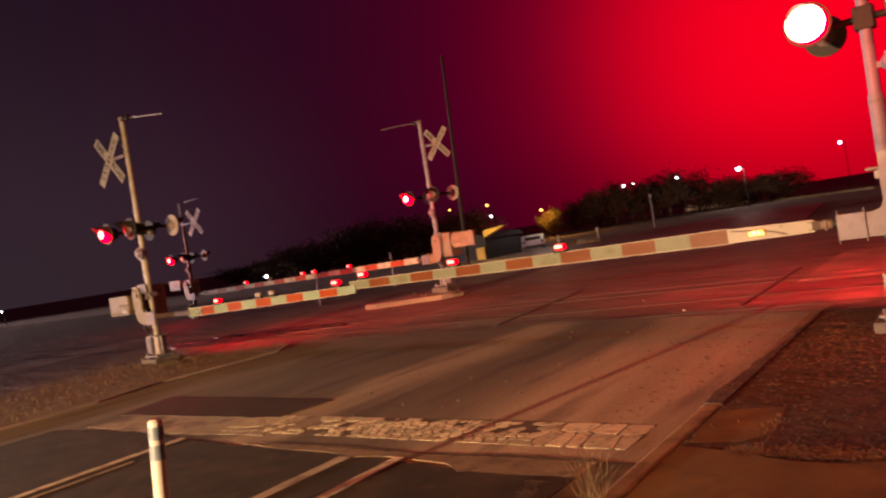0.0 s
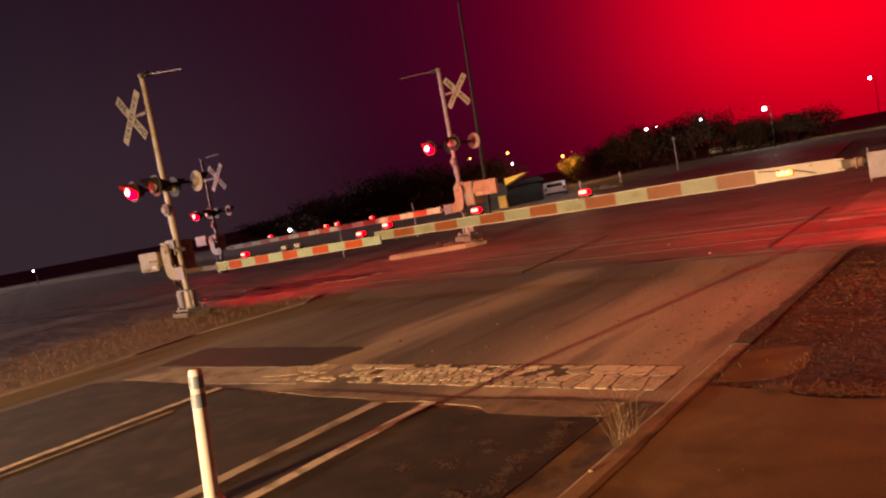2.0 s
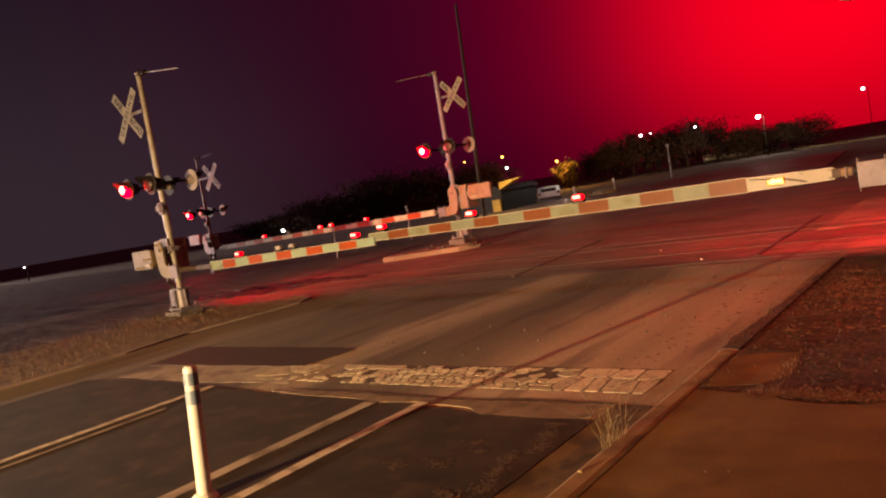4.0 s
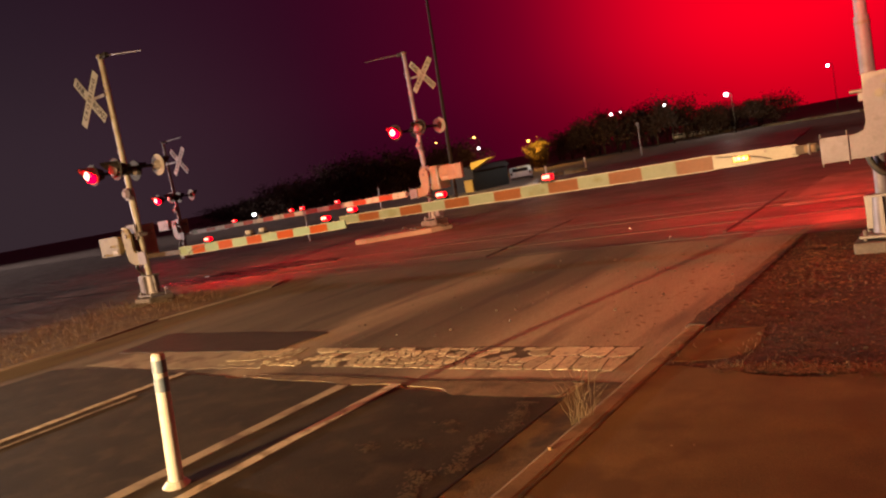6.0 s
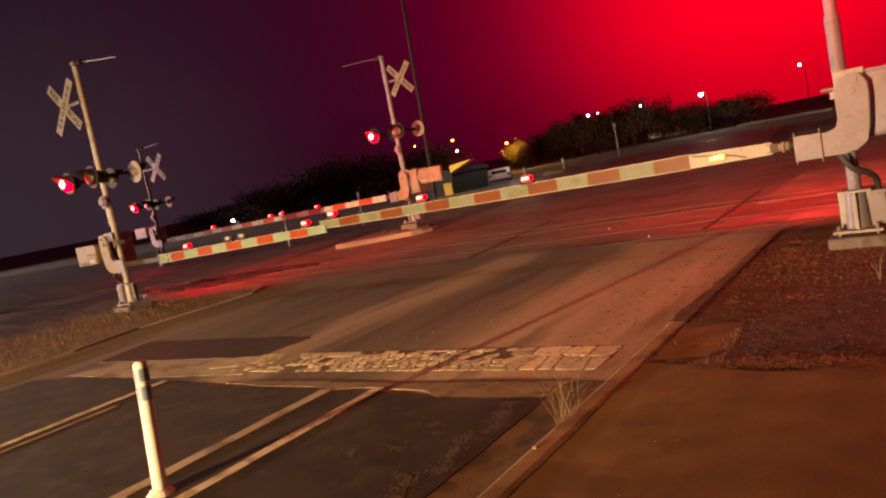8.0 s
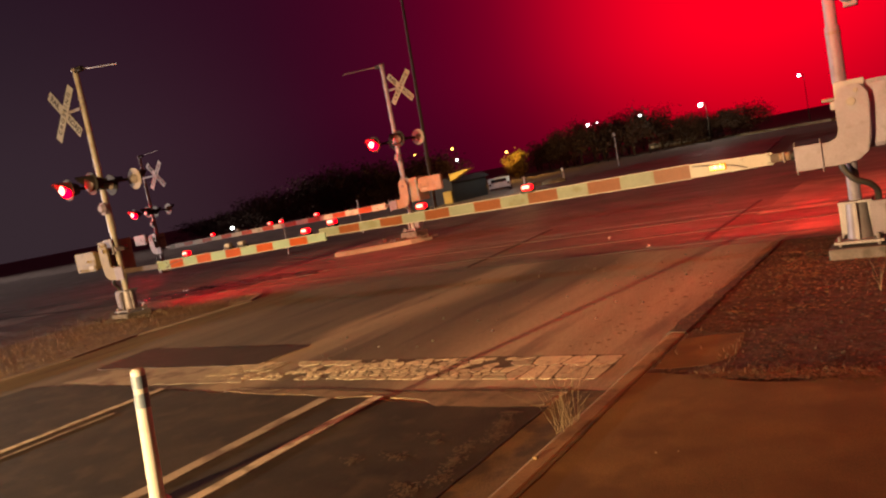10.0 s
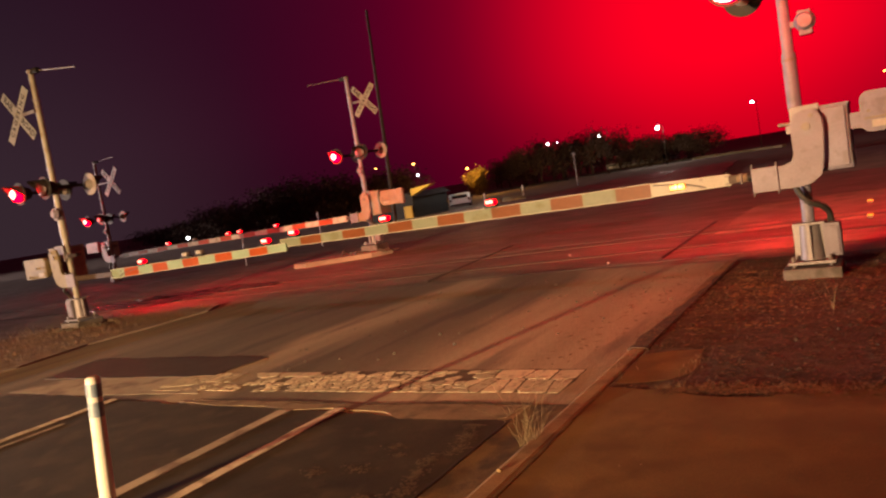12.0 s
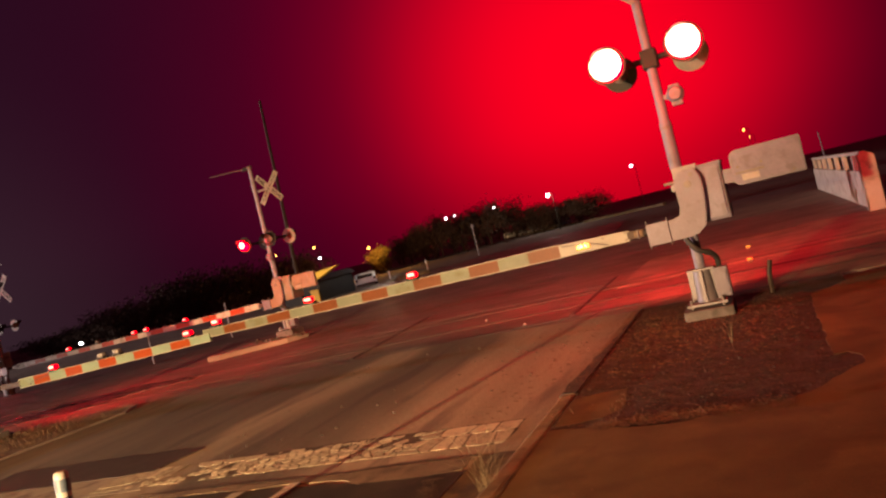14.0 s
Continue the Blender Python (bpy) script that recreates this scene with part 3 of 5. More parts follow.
def scatter(name, count, material, inside, size, rnd, z, label, category, flat=True, lift=1.0):
    """Many small leaves or stones in one mesh."""
    vs, fs = [], []
    for _ in range(count):
        x, y = inside(rnd)
        s, a = size * rnd.uniform(0.5, 1.4), rnd.uniform(0, 6.28)
        tilt, tilt2 = rnd.uniform(-0.5, 0.5), rnd.uniform(-0.5, 0.5)
        n = len(vs)
        if flat:
            up = 0.008 + rnd.uniform(0.0, 0.003)
            pts = [(-1, 0), (-0.2, -0.5), (1, 0), (-0.2, 0.5)]
            for u, v in pts:
                vs.append((x + s * (u * math.cos(a) - v * math.sin(a)), y + s * (u * math.sin(a) + v * math.cos(a)), z + up + lift * s * abs(tilt * u + tilt2 * v)))
            fs.append((n, n + 1, n + 2, n + 3))
        else:
            for u, v, w in ((-1, -0.7, 0), (0.9, -0.8, 0), (1, 0.7, 0), (-0.8, 0.9, 0), (-0.4, -0.3, 0.8), (0.5, -0.2, 0.9), (0.3, 0.4, 0.7)):
                j = rnd.uniform(0.7, 1.2)
                vs.append((x + s * j * (u * math.cos(a) - v * math.sin(a)), y + s * j * (u * math.sin(a) + v * math.cos(a)), z - 0.2 * s + s * w))
            fs += [(n, n + 1, n + 5, n + 4), (n + 1, n + 2, n + 6, n + 5), (n + 2, n + 3, n + 6), (n + 3, n + 4, n + 6), (n + 3, n, n + 4), (n + 4, n + 5, n + 6)]
    me = bpy.data.meshes.new(name)
    me.from_pydata(vs, [], fs)
    me.materials.append(M[material])
    return tagged(new(name, me), label, category, kind="stuff")


def verge_spot(r):
    while True:
        x, y = r.uniform(-0.23, 1.9), r.uniform(8.12, 13.3)
        if not (-0.3 < x < 0.27 and 8.36 < y < 9.26) and not (x > 1.73 and y > 9.3) and y > 8.22 + max(0, x - 1.3) * 1.2:
            return x, y


scatter("leaf_litter", 6000, "litter", verge_spot, 0.015, random.Random(5), 0.028, "dry brown leaves scattered on the soil", "leaves", True, 0.35)
scatter("spilled_leaves", 900, "litter", lambda r: (-0.34 + r.gauss(0, 0.07), r.uniform(9.3, 13.3)), 0.015, random.Random(15), 0.040, "dry leaves on the spilled soil", "leaves", True, 0.35)
scatter("verge_gravel", 260, "stone", verge_spot, 0.014, random.Random(6), 0.028, "small grey stones in the soil", "gravel", False)
scatter("straw_litter", 1500, "dry_grass", lambda r: (r.uniform(-0.25, 1.6), min(13.2, 11.4 + r.gauss(0, 0.7))), 0.018, random.Random(77), 0.028, "pale straw scattered on the soil behind", "straw", True, 0.25)
scatter("straw_clumps", 420, "island_straw", lambda r: (r.choice((0.05, 0.3, 0.5, 0.8, 1.2, 0.2)) + r.gauss(0, 0.12), r.choice((9.9, 10.6, 11.2, 11.6, 12.0, 12.4)) + r.gauss(0, 0.10)), 0.026, random.Random(78), 0.028, "clumps of brown straw on the soil", "straw", True, 0.5)
scatter("dead_grass_edge", 1500, "litter", lambda r: (r.uniform(0.1, 1.45), 8.25 + r.gauss(0, 0.06)), 0.016, random.Random(7), 0.030, "dead grass along the pavement edge", "grass", True, 0.5)


# ---- the signals with their gates ----
def lamp_unit(sig, x, y, z, face, lit, near_lamp=False):
    """A flashing light with its round background, hood and lens; face -1 looks towards -y."""
    lamp = part("signal_lamp", cyl((x, y - 0.02 * face, z), (x, y - (0.20 if face < 0 else 0.11) * face, z), 0.155 if face < 0 else 0.10, 0.10 if face < 0 else 0.05, 24), "black" if face < 0 else "disc", sig, "flashing-light housing")
    disc = bmesh.new()
    cyl((x, y, z), (x, y - 0.012 * face, z), 0.21, None, 36, disc)
    part("background_disc", disc, "disc" if face > 0 and x > 0 else "black", lamp, "round background plate")
    hood = bmesh.new()
    n, rings = 20, []
    for d, r in ((0.0, 0.160), (0.28, 0.150)):
        rings.append([hood.verts.new((x + r * math.cos(a), y + face * d * max(0.06, 0.24 + 0.76 * math.sin(a)), z + r * math.sin(a))) for a in [math.radians(-40 + 260 * k / n) for k in range(n + 1)]])
    for k in range(n):
        hood.faces.new((rings[0][k], rings[0][k + 1], rings[1][k + 1], rings[1][k]))
    bmesh.ops.solidify(hood, geom=hood.faces[:], thickness=0.006)
    part("hood", hood, "hood", lamp, "black sheet-metal hood")
    lens = bmesh.new()
    ball((x, y + face * (0.03 if lit else 0.05), z), 0.18 if near_lamp and lit else 0.15, lens, (1, 0.3 if not lit else (0.5 if near_lamp else 0.75), 1), 24)
    part("lens", lens, ("lens_near" if near_lamp else "lens_red") if lit else "dead_lens", lamp, "lit red lens" if lit else "dark red lens")
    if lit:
        # white-hot glare of the burning lens, added as a glowing disc on its front
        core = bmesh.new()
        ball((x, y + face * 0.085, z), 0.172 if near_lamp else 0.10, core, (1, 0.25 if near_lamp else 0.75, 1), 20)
        part("bulb", core, "near_core" if near_lamp else "lens_core", lamp, "white glare over the lit lens, added as a glowing disc")
    return lamp


def crossbuck(sig, x, y, z, size=1.0, sheet="white_sheet"):
    for word, ang in ((("RAIL", "ROAD"), -48), (("CROS", "SING"), 48)):
        m = Matrix.Translation((x, y - (0.006 if ang > 0 else 0), z)) @ Matrix.Rotation(radians(-ang), 4, "Y") @ Matrix.Diagonal((size, 1, size, 1))
        blade = part("crossbuck_blade", box(-0.61, 0.61, -0.003, 0.003, -0.098, 0.098, 0, None, m), sheet, sig, "white reflective blade with black letters")
        for w, off in ((word[0], -0.36), (word[1], 0.36)) if ang < 0 else (("C R O S S I N G", 0.0),):
            lettering(w, 0.165 if ang < 0 else 0.140, m @ Matrix.Translation((off, -0.005, 0)) @ Matrix.Rotation(radians(90), 4, "X"), blade)
    part("crossbuck_bracket", box(min(0, x), max(0, x), y + 0.004, y + 0.03, z - 0.03, z + 0.03, 0.005), "galv", sig)


def gate_light(arm, x, y, z, lit):
    lampb = part("arm_light", box(x - 0.085, x + 0.085, y - 0.055, y + 0.055, z, z + 0.035, 0.008), "black", arm, "gate-arm light base")
    b = bmesh.new()
    box(x - 0.062, x + 0.062, y - 0.05, y + 0.05, z + 0.035, z + 0.102, 0.025, b)
    lens = part("arm_light_lens", b, "arm_light" if lit else "disc", arm, "lit red lens" if lit else "dusty unlit lens")
    if lit:
        part("arm_light_core", box(x - 0.05, x + 0.05, y - 0.056, y - 0.045, z + 0.055, z + 0.095, 0.01), "arm_core", arm, "burning lamp")


def signal(loc, s, height, lamp_z, lamp_y, tip, root, arm_z, lit_arm, dark_arm, cb, bracket, stripe, group, label, near_lamp=False, sag=0.0, housing="housing", dm=0.0, dc=0.0, arm_y=-0.20, arm_h=(0.075, 0.055), plate=0.0, red_first=0, sheets=("green_lit_white_sheet", "red_sheet"), bell_x=0.02):
    """A mast with crossbuck, four flashing lights, gate machine and lowered arm. s = 1: the arm reaches to -x; -1: to +x."""
    sig = thing("crossing_signal", loc, label, "railway signal", group)
    shell = "yellow_lit_mast" if housing == "yellow_lit_paint" else "alu"
    part("mast", cyl((0, 0, 0.30), (0, 0, height), 0.060, 0.052, 28), shell, sig, "silver-painted steel mast")
    part("mast_sleeve", cyl((0, 0, 1.75), (0, 0, 2.30), 0.068, None, 28), shell, sig, "wider lower sleeve of the mast")
    part("mast_band", cyl((0, 0, 2.22), (0, 0, 2.25), 0.072, None, 28), "rust_bolt", sig)
    part("mast_cap", ball((0, 0, height), 0.078, None, (1, 1, 0.6), 18), "rust_bolt", sig)
    for cz in (0.62 * height, 0.86 * height, 0.885 * height):
        part("mast_clamp", cyl((0, 0, cz), (0, 0, cz + 0.045), 0.066, None, 24), "galv", sig)
    part("foundation", box(-0.27, 0.27, -0.27, 0.27, -0.2, 0.14, 0.02), "foundation", sig, "square concrete foundation")
    fl = box(-0.22, 0.22, -0.22, 0.22, 0.17, 0.20, 0.006)
    part("base_flange", fl, "galv", sig, "steel base plate")
    for bx in (-0.17, 0.17):
        for by in (-0.17, 0.17):
            part("anchor_bolt", cyl((bx, by, 0.10), (bx, by, 0.25), 0.017, None, 8), "rust_bolt", sig)
    base = bmesh.new()
    cyl((0, 0, 0.20), (0, 0, 0.58), 0.115, 0.095, 24, base)
    for a in (0, 90, 180, 270):
        box(-0.012, 0.012, 0.08, 0.16, 0.20, 0.56, 0, base, Matrix.Rotation(radians(a), 4, "Z"))
    box(-0.15, 0.15, -0.14, 0.14, 0.56, 0.585, 0.004, base)
    part("base_casting", base, "galv", sig, "ribbed cast base")
    jb = box(0.12 * s, 0.28 * s, -0.08, 0.14, 0.22, 0.56, 0.012)
    box(0.14 * s, 0.26 * s, -0.10, -0.08, 0.25, 0.53, 0.006, jb)
    part("junction_box", jb, "alu", sig, "silver cable junction box")
    part("conduit", tube(spline([(0.20 * s, 0.0, 0.56), (0.20 * s, -0.04, 0.66), (0.15 * s, -0.13, 0.74), (0.02 * s, -0.20, 0.82), (-0.06 * s, -0.18, 0.98), (0.02 * s, -0.10, 1.1)]), 0.030, 10), "rubber", sig, "black flexible cable conduit")
    # gate machine
    mach = bmesh.new()
    box(0.13 * s, 0.47 * s, -0.08, 0.42, 1.08 + dm, 1.72 + dm, 0.02, mach)
    box(0.12 * s, 0.48 * s, -0.09, 0.43, 1.70 + dm, 1.73 + dm, 0.006, mach)
    part("gate_machine", mach, "machine_grey" if housing == "yellow_lit_paint" else housing, sig, "painted gate machine housing")
    door = part("machine_door", box(0.20 * s, 0.44 * s, -0.105, -0.08, 1.11 + dm, 1.70 + dm, 0.01), housing, sig, "housing door")
    part("door_hinge", cyl((0.455 * s, -0.095, 1.14 + dm), (0.455 * s, -0.095, 1.67 + dm), 0.010, None, 8), "galv", door)
    part("door_edge", box(0.185 * s, 0.20 * s, -0.10, -0.078, 1.11 + dm, 1.70 + dm, 0.003), "rust_bolt", door)
    part("machine_clamp", box(-0.10 * s, 0.14 * s, -0.09, 0.10, 1.50 + dm, 1.58 + dm, 0.01), "galv", sig)
    part("clamp_bolt", cyl((-0.17 * s, -0.06, 1.60 + dm), (0.02 * s, -0.06, 1.60 + dm), 0.020, None, 10), "rust_bolt", sig)
    part("mounting_plate", box(-0.05 * s, 0.22 * s, -0.12, -0.09, 1.45 + dm, 1.76 + dm, 0.006), "galv", sig, "steel mounting plate behind the support")
    part("shaft", cyl((0.10 * s, -0.22, 1.55 + dm), (0.10 * s, 0.30, 1.55 + dm), 0.045, None, 18), "galv", sig)
    # cranked arm support
    prof = [(0.10, 1.72), (0.19, 1.70), (0.245, 1.62), (0.25, 1.5), (0.225, 1.2), (0.19, 1.06), (0.10, 0.99), (-0.02, 0.965), (-0.45, 0.965), (-0.45, 1.20), (-0.14, 1.20), (-0.065, 1.23), (-0.04, 1.30), (-0.045, 1.58), (0.0, 1.69)]
    part("arm_support", prism([(u * s, v + dm) for u, v in prof], 0.05, "y", -0.25, 0.008), "alu" if housing == "housing" else housing, sig, "cranked steel arm support")
    for bx, bz, br in ((0.10, 1.55, 0.04), (0.15, 1.65, 0.022)):
        part("pivot_bolt", cyl((bx * s, -0.27, bz + dm), (bx * s, -0.24, bz + dm), br, None, 12), "rust_bolt", sig)
    part("shear_bracket", box(-0.45 * s, -0.20 * s, -0.28, -0.25, 0.96 + dm, 1.21 + dm, 0.006), "alu", sig)
    for bx in (-0.44, -0.21):
        part("bracket_pin", cyl((bx * s, -0.265, 0.925 + dm), (bx * s, -0.265, 1.25 + dm), 0.007, None, 8), "rust_bolt", sig)
    # counterweight on the far side
    cw = []
    for cx, cz, a0 in ((1.27, 1.75, 0), (0.68, 1.75, 90), (0.68, 1.48, 180), (1.27, 1.48, 270)):
        for k in range(5):
            a = radians(a0 + 22.5 * k)
            rr = 0.02 if cx > 1 else 0.08
            cw.append(((cx - 0.04 + (0.07 - rr) * (1 if cx > 1 else -1) + rr * math.cos(a)) * s, cz - 0.02 + dc + (0.06 - rr) * (1 if cz > 1.6 else -1) + rr * math.sin(a)))
    part("counterweight", prism(cw, 0.10, "y", -0.16, 0.012), housing, sig, "rounded counterweight plate")
    part("counterweight_arm", prism([(0.10 * s, 1.48 + dm), (0.66 * s, 1.44 + dc), (0.72 * s, 1.60 + dc), (0.12 * s, 1.62 + dm)], 0.05, "y", -0.06), housing, sig)
    part("counterweight_label", box(0.66 * s, 0.84 * s, -0.168, -0.16, 1.44 + dc, 1.51 + dc), "machine_grey", sig, "pale plate")
    part("counterweight_bar", box(0.60 * s, 0.90 * s, -0.175, -0.165, 1.52 + dc, 1.545 + dc, 0.003), "rust_bolt", sig, "dark clamping bar")
    for bx, bz in ((0.64, 1.60), (0.88, 1.60), (1.18, 1.44)):
        part("counterweight_bolt", cyl((bx * s, -0.18, bz + dc), (bx * s, -0.155, bz + dc), 0.018, None, 8), "rust_bolt", sig)
    # lights
    crossarm = bmesh.new()
    cyl((-0.42, 0, lamp_z), (0.42, 0, lamp_z), 0.035, None, 14, crossarm)
    box(-0.09, 0.09, -0.09, 0.09, lamp_z - 0.11, lamp_z + 0.11, 0.015, crossarm)
    for bx in (-0.42, 0.42):
        cyl((bx, -lamp_y + 0.16, lamp_z), (bx, lamp_y - 0.16, lamp_z), 0.03, None, 12, crossarm)
    part("light_crossarm", crossarm, "black", sig, "black crossarm of the flashing lights")
    for bx in (-0.42, 0.42):
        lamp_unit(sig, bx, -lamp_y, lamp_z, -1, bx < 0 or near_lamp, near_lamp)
        lamp_unit(sig, bx, lamp_y, lamp_z, 1, False)
    bell = bmesh.new()
    cyl((bell_x, -0.10, lamp_z - 0.47), (bell_x, -0.17, lamp_z - 0.47), 0.10, 0.065, 20, bell)
    box(bell_x - 0.06, bell_x + 0.06, -0.12, 0.0, lamp_z - 0.60, lamp_z - 0.36, 0.01, bell)
    box(min(0, bell_x), max(0, bell_x), -0.03, 0.03, lamp_z - 0.50, lamp_z - 0.44, 0.004, bell)
    part("bell", bell, "alu", sig, "grey warning bell")
    crossbuck(sig, *cb)
    # wire bracket at the top
    bx, by, bz = bracket
    part("cap_fitting", box(min(0, 0.16 * bx), max(0, 0.16 * bx), -0.045, 0.045, height - 0.06, height + 0.035, 0.015), "black", sig, "black fitting at the mast top")
    part("top_bracket", tube(spline([(0.0, 0.0, height - 0.02), (0.10 * bx, 0.03, height - 0.01), (0.45 * bx, by * 0.5, height + 0.45 * bz), (bx, by, height + bz)]), 0.010, 6), "rust_bolt", sig, "thin top bracket")
    # arm
    x0, x1 = root + plate, tip
    n = max(1, round(abs(x1 - x0) / stripe))
    d = 1 if x1 > x0 else -1
    arm = part("gate_arm", box(-0.45 * s, root + 0.02 * d, arm_y - 0.04, arm_y + 0.0, arm_z - 0.045, arm_z + 0.045, 0.008), "rust", sig, "lowered gate arm with red and white bands")
    drop = lambda x: arm_z + sag * (x - x0) / (x1 - x0)
    for k in range(n):
        a, b = x0 + (x1 - x0) * k / n, x0 + (x1 - x0) * (k + 1) / n
        w0, w1 = (arm_h[0] + (arm_h[1] - arm_h[0]) * kk / n for kk in (k, k + 1))
        bm = prism([(a, drop(a) - w0), (b, drop(b) - w1), (b, drop(b) + w1), (a, drop(a) + w0)], 0.045, "y", arm_y - 0.03)
        part("arm_band", bm, sheets[0] if k % 2 == red_first else sheets[1], arm, "white band" if k % 2 == red_first else "orange-red band")
    if plate:
        part("arm_plate", prism([(root, arm_z - 0.062), (x0, arm_z - arm_h[0]), (x0, arm_z + arm_h[0]), (root, arm_z + 0.062)], 0.045, "y", arm_y - 0.03), "arm_alu", arm, "bare pale root plate of the arm")
    rim = bmesh.new()
    for e, r in ((1, arm_h), (-1, arm_h)):
        prism([(x0, drop(x0) + e * r[0]), (x1, drop(x1) + e * r[1]), (x1, drop(x1) + e * (r[1] + 0.008)), (x0, drop(x0) + e * (r[0] + 0.008))], 0.055, "y", arm_y - 0.036, 0, rim)
    part("arm_edging", rim, "arm_alu", arm, "aluminium edge strip")
    part("light_cable", tube(spline([(root + d * 0.25, arm_y - 0.045, arm_z - 0.05), (root + d * 0.45, arm_y - 0.05, arm_z + 0.01), (root + d * 0.8, arm_y - 0.05, arm_z + 0.05)]), 0.006, 6), "rubber", arm)
    for bx in (0.04, 0.30):
        for bz in (-0.04, 0.04):
            part("arm_bolt", cyl((root + d * bx, arm_y - 0.05, arm_z + bz), (root + d * bx, arm_y - 0.025, arm_z + bz), 0.014, None, 8), "rust_bolt", arm)
    for x in lit_arm:
        gate_light(arm, x, arm_y, drop(x) + 0.07, True)
    for x in dark_arm:
        gate_light(arm, x, arm_y, drop(x) + 0.07, False)
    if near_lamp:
        # a reflector; the vehicle light it throws back is put in as glow
        part("side_lamp", box(-1.29, -1.12, arm_y - 0.055, arm_y - 0.03, arm_z - 0.035, arm_z + 0.035, 0.012), "amber_reflector", arm, "amber marker reflector on the arm, its reflection made to glow")
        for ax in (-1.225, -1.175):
            part("side_lamp_bulb", ball((ax, arm_y - 0.056, arm_z + 0.004), 0.012, None, (1, 0.5, 1.6), 10), "amber", arm, "bright glint on the reflector, made to glow")
        part("hinge_block", box(-0.60, -0.50, arm_y - 0.05, arm_y + 0.01, arm_z - 0.035, arm_z + 0.035, 0.01), "cable_brown", arm, "rusty yellow hinge block")
        part("hinge_pin", cyl((-0.55, arm_y - 0.06, arm_z - 0.06), (-0.55, arm_y - 0.06, arm_z + 0.05), 0.012, None, 10), "rust_bolt", arm)
        part("hinge_clamp", cyl((-0.49, arm_y - 0.02, arm_z), (-0.45, arm_y - 0.02, arm_z), 0.05, None, 16), "black", arm, "dark clamp ring")
    return sig


G = "signals at the crossing"
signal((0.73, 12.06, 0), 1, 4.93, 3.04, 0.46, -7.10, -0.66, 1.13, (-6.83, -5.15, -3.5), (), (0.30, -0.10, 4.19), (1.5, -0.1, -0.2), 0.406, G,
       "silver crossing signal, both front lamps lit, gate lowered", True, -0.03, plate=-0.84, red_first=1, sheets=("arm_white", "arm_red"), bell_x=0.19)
signal((-12.06, 12.04, 0), -1, 4.93, 2.70, 0.46, 5.81, 1.52, 0.965, (5.40, 2.41), (3.55, 3.9), (-0.52, -0.10, 4.19), (1.5, -0.1, -0.24), 0.39, G,
       "yellow-lit crossing signal with its gate lowered over the road", False, 0.075, "yellow_lit_paint", dm=-0.14, dc=-0.35)
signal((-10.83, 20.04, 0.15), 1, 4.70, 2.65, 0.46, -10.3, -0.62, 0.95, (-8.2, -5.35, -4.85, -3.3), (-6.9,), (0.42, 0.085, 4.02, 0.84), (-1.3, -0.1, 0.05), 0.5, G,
       "red-lit crossing signal on the median beyond the tracks", False, -0.10, "orange_lit_paint", dm=-0.15, dc=-0.25, sheets=("far_white", "far_red"))
# its crossbuck takes a paler white in place of the train's headlamp light
signal((-23.9, 21.1, -0.2), -1, 4.75, 2.60, 0.46, 3.2, 0.95, 1.15, (), (), (0.9, -0.10, 3.9, 1.0, "post_white"), (1.3, -0.1, 0.0), 0.5, G,
       "distant pale crossing signal at the far side", False, 0.0, "machine_grey")
for name, p, w in (("island_flasher", (-12.48, 11.2, 2.70), 20), ("median_flasher", (-11.25, 19.2, 2.80), 90), ("far_flasher", (-24.32, 20.25, 2.40), 80)):
    d = bpy.data.lights.new(name, "POINT")
    d.energy, d.color, d.shadow_soft_size = w, (1.0, 0.015, 0.02), 0.12
    new(name, d).location = p
for x in (0.31, 1.15):
    d = bpy.data.lights.new("near_flasher", "POINT")
    d.energy, d.color, d.shadow_soft_size = 82, (1.0, 0.015, 0.02), 0.12
    new("near_flasher", d).location = (x, 11.2, 3.04)
    spot("near_back_flasher", (x, 12.95, 3.04), (x - 3.3, 24.0, 0.0), 2400, (1.0, 0.03, 0.03), 118, 1.0, 0.12)
spot("island_back_flasher", (-12.48, 12.95, 2.70), (-11.5, 17.0, 0.0), 1700, (1.0, 0.012, 0.012), 125, 1.0, 0.12)

# ---- islands ----
ISLAND = [(-9.35, -6.0), (-9.30, 9.2), (-9.55, 10.4), (-9.45, 11.6), (-9.40, 12.7), (-9.75, 13.25), (-10.15, 13.4), (-10.7, 13.1), (-11.8, 12.75), (-12.7, 12.1), (-13.1, 11.3), (-13.2, 10.0), (-13.3, -6.0)]
isl = ragged(ISLAND, rnd, 0.25, 0.04)
tagged(link("island_soil", prism(isl, 0.2, at=-0.175), "island_earth"), "raised island of dry earth and dead grass", "island", kind="structure")
ek = bmesh.new()
edge = [(-9.30, -6), (-9.25, 9.2), (-9.50, 10.4), (-9.40, 11.6), (-9.34, 12.7), (-9.70, 13.30), (-10.15, 13.46)]
for (ax, ay), (bx, by) in zip(edge, edge[1:]):
    L = Vector((by - ay, ax - bx)).normalized() * 0.05
    prism([(ax - L.x, ay - L.y), (bx - L.x, by - L.y), (bx + L.x, by + L.y), (ax + L.x, ay + L.y)], 0.2, at=-0.172, bm=ek)
tagged(link("island_kerb", ek, "dirt"), "worn kerb round the island", "kerb", kind="structure")


def on_island(x, y):
    inside = False
    for (ax, ay), (bx, by) in zip(ISLAND, ISLAND[1:] + ISLAND[:1]):
        if (ay > y) != (by > y) and x < ax + (y - ay) / (by - ay) * (bx - ax):
            inside = not inside
    return inside


def island_spot(r):
    while True:
        x, y = r.uniform(-13.3, -9.3), r.uniform(6.0, 13.4)
        if on_island(x, y):
            return x, y


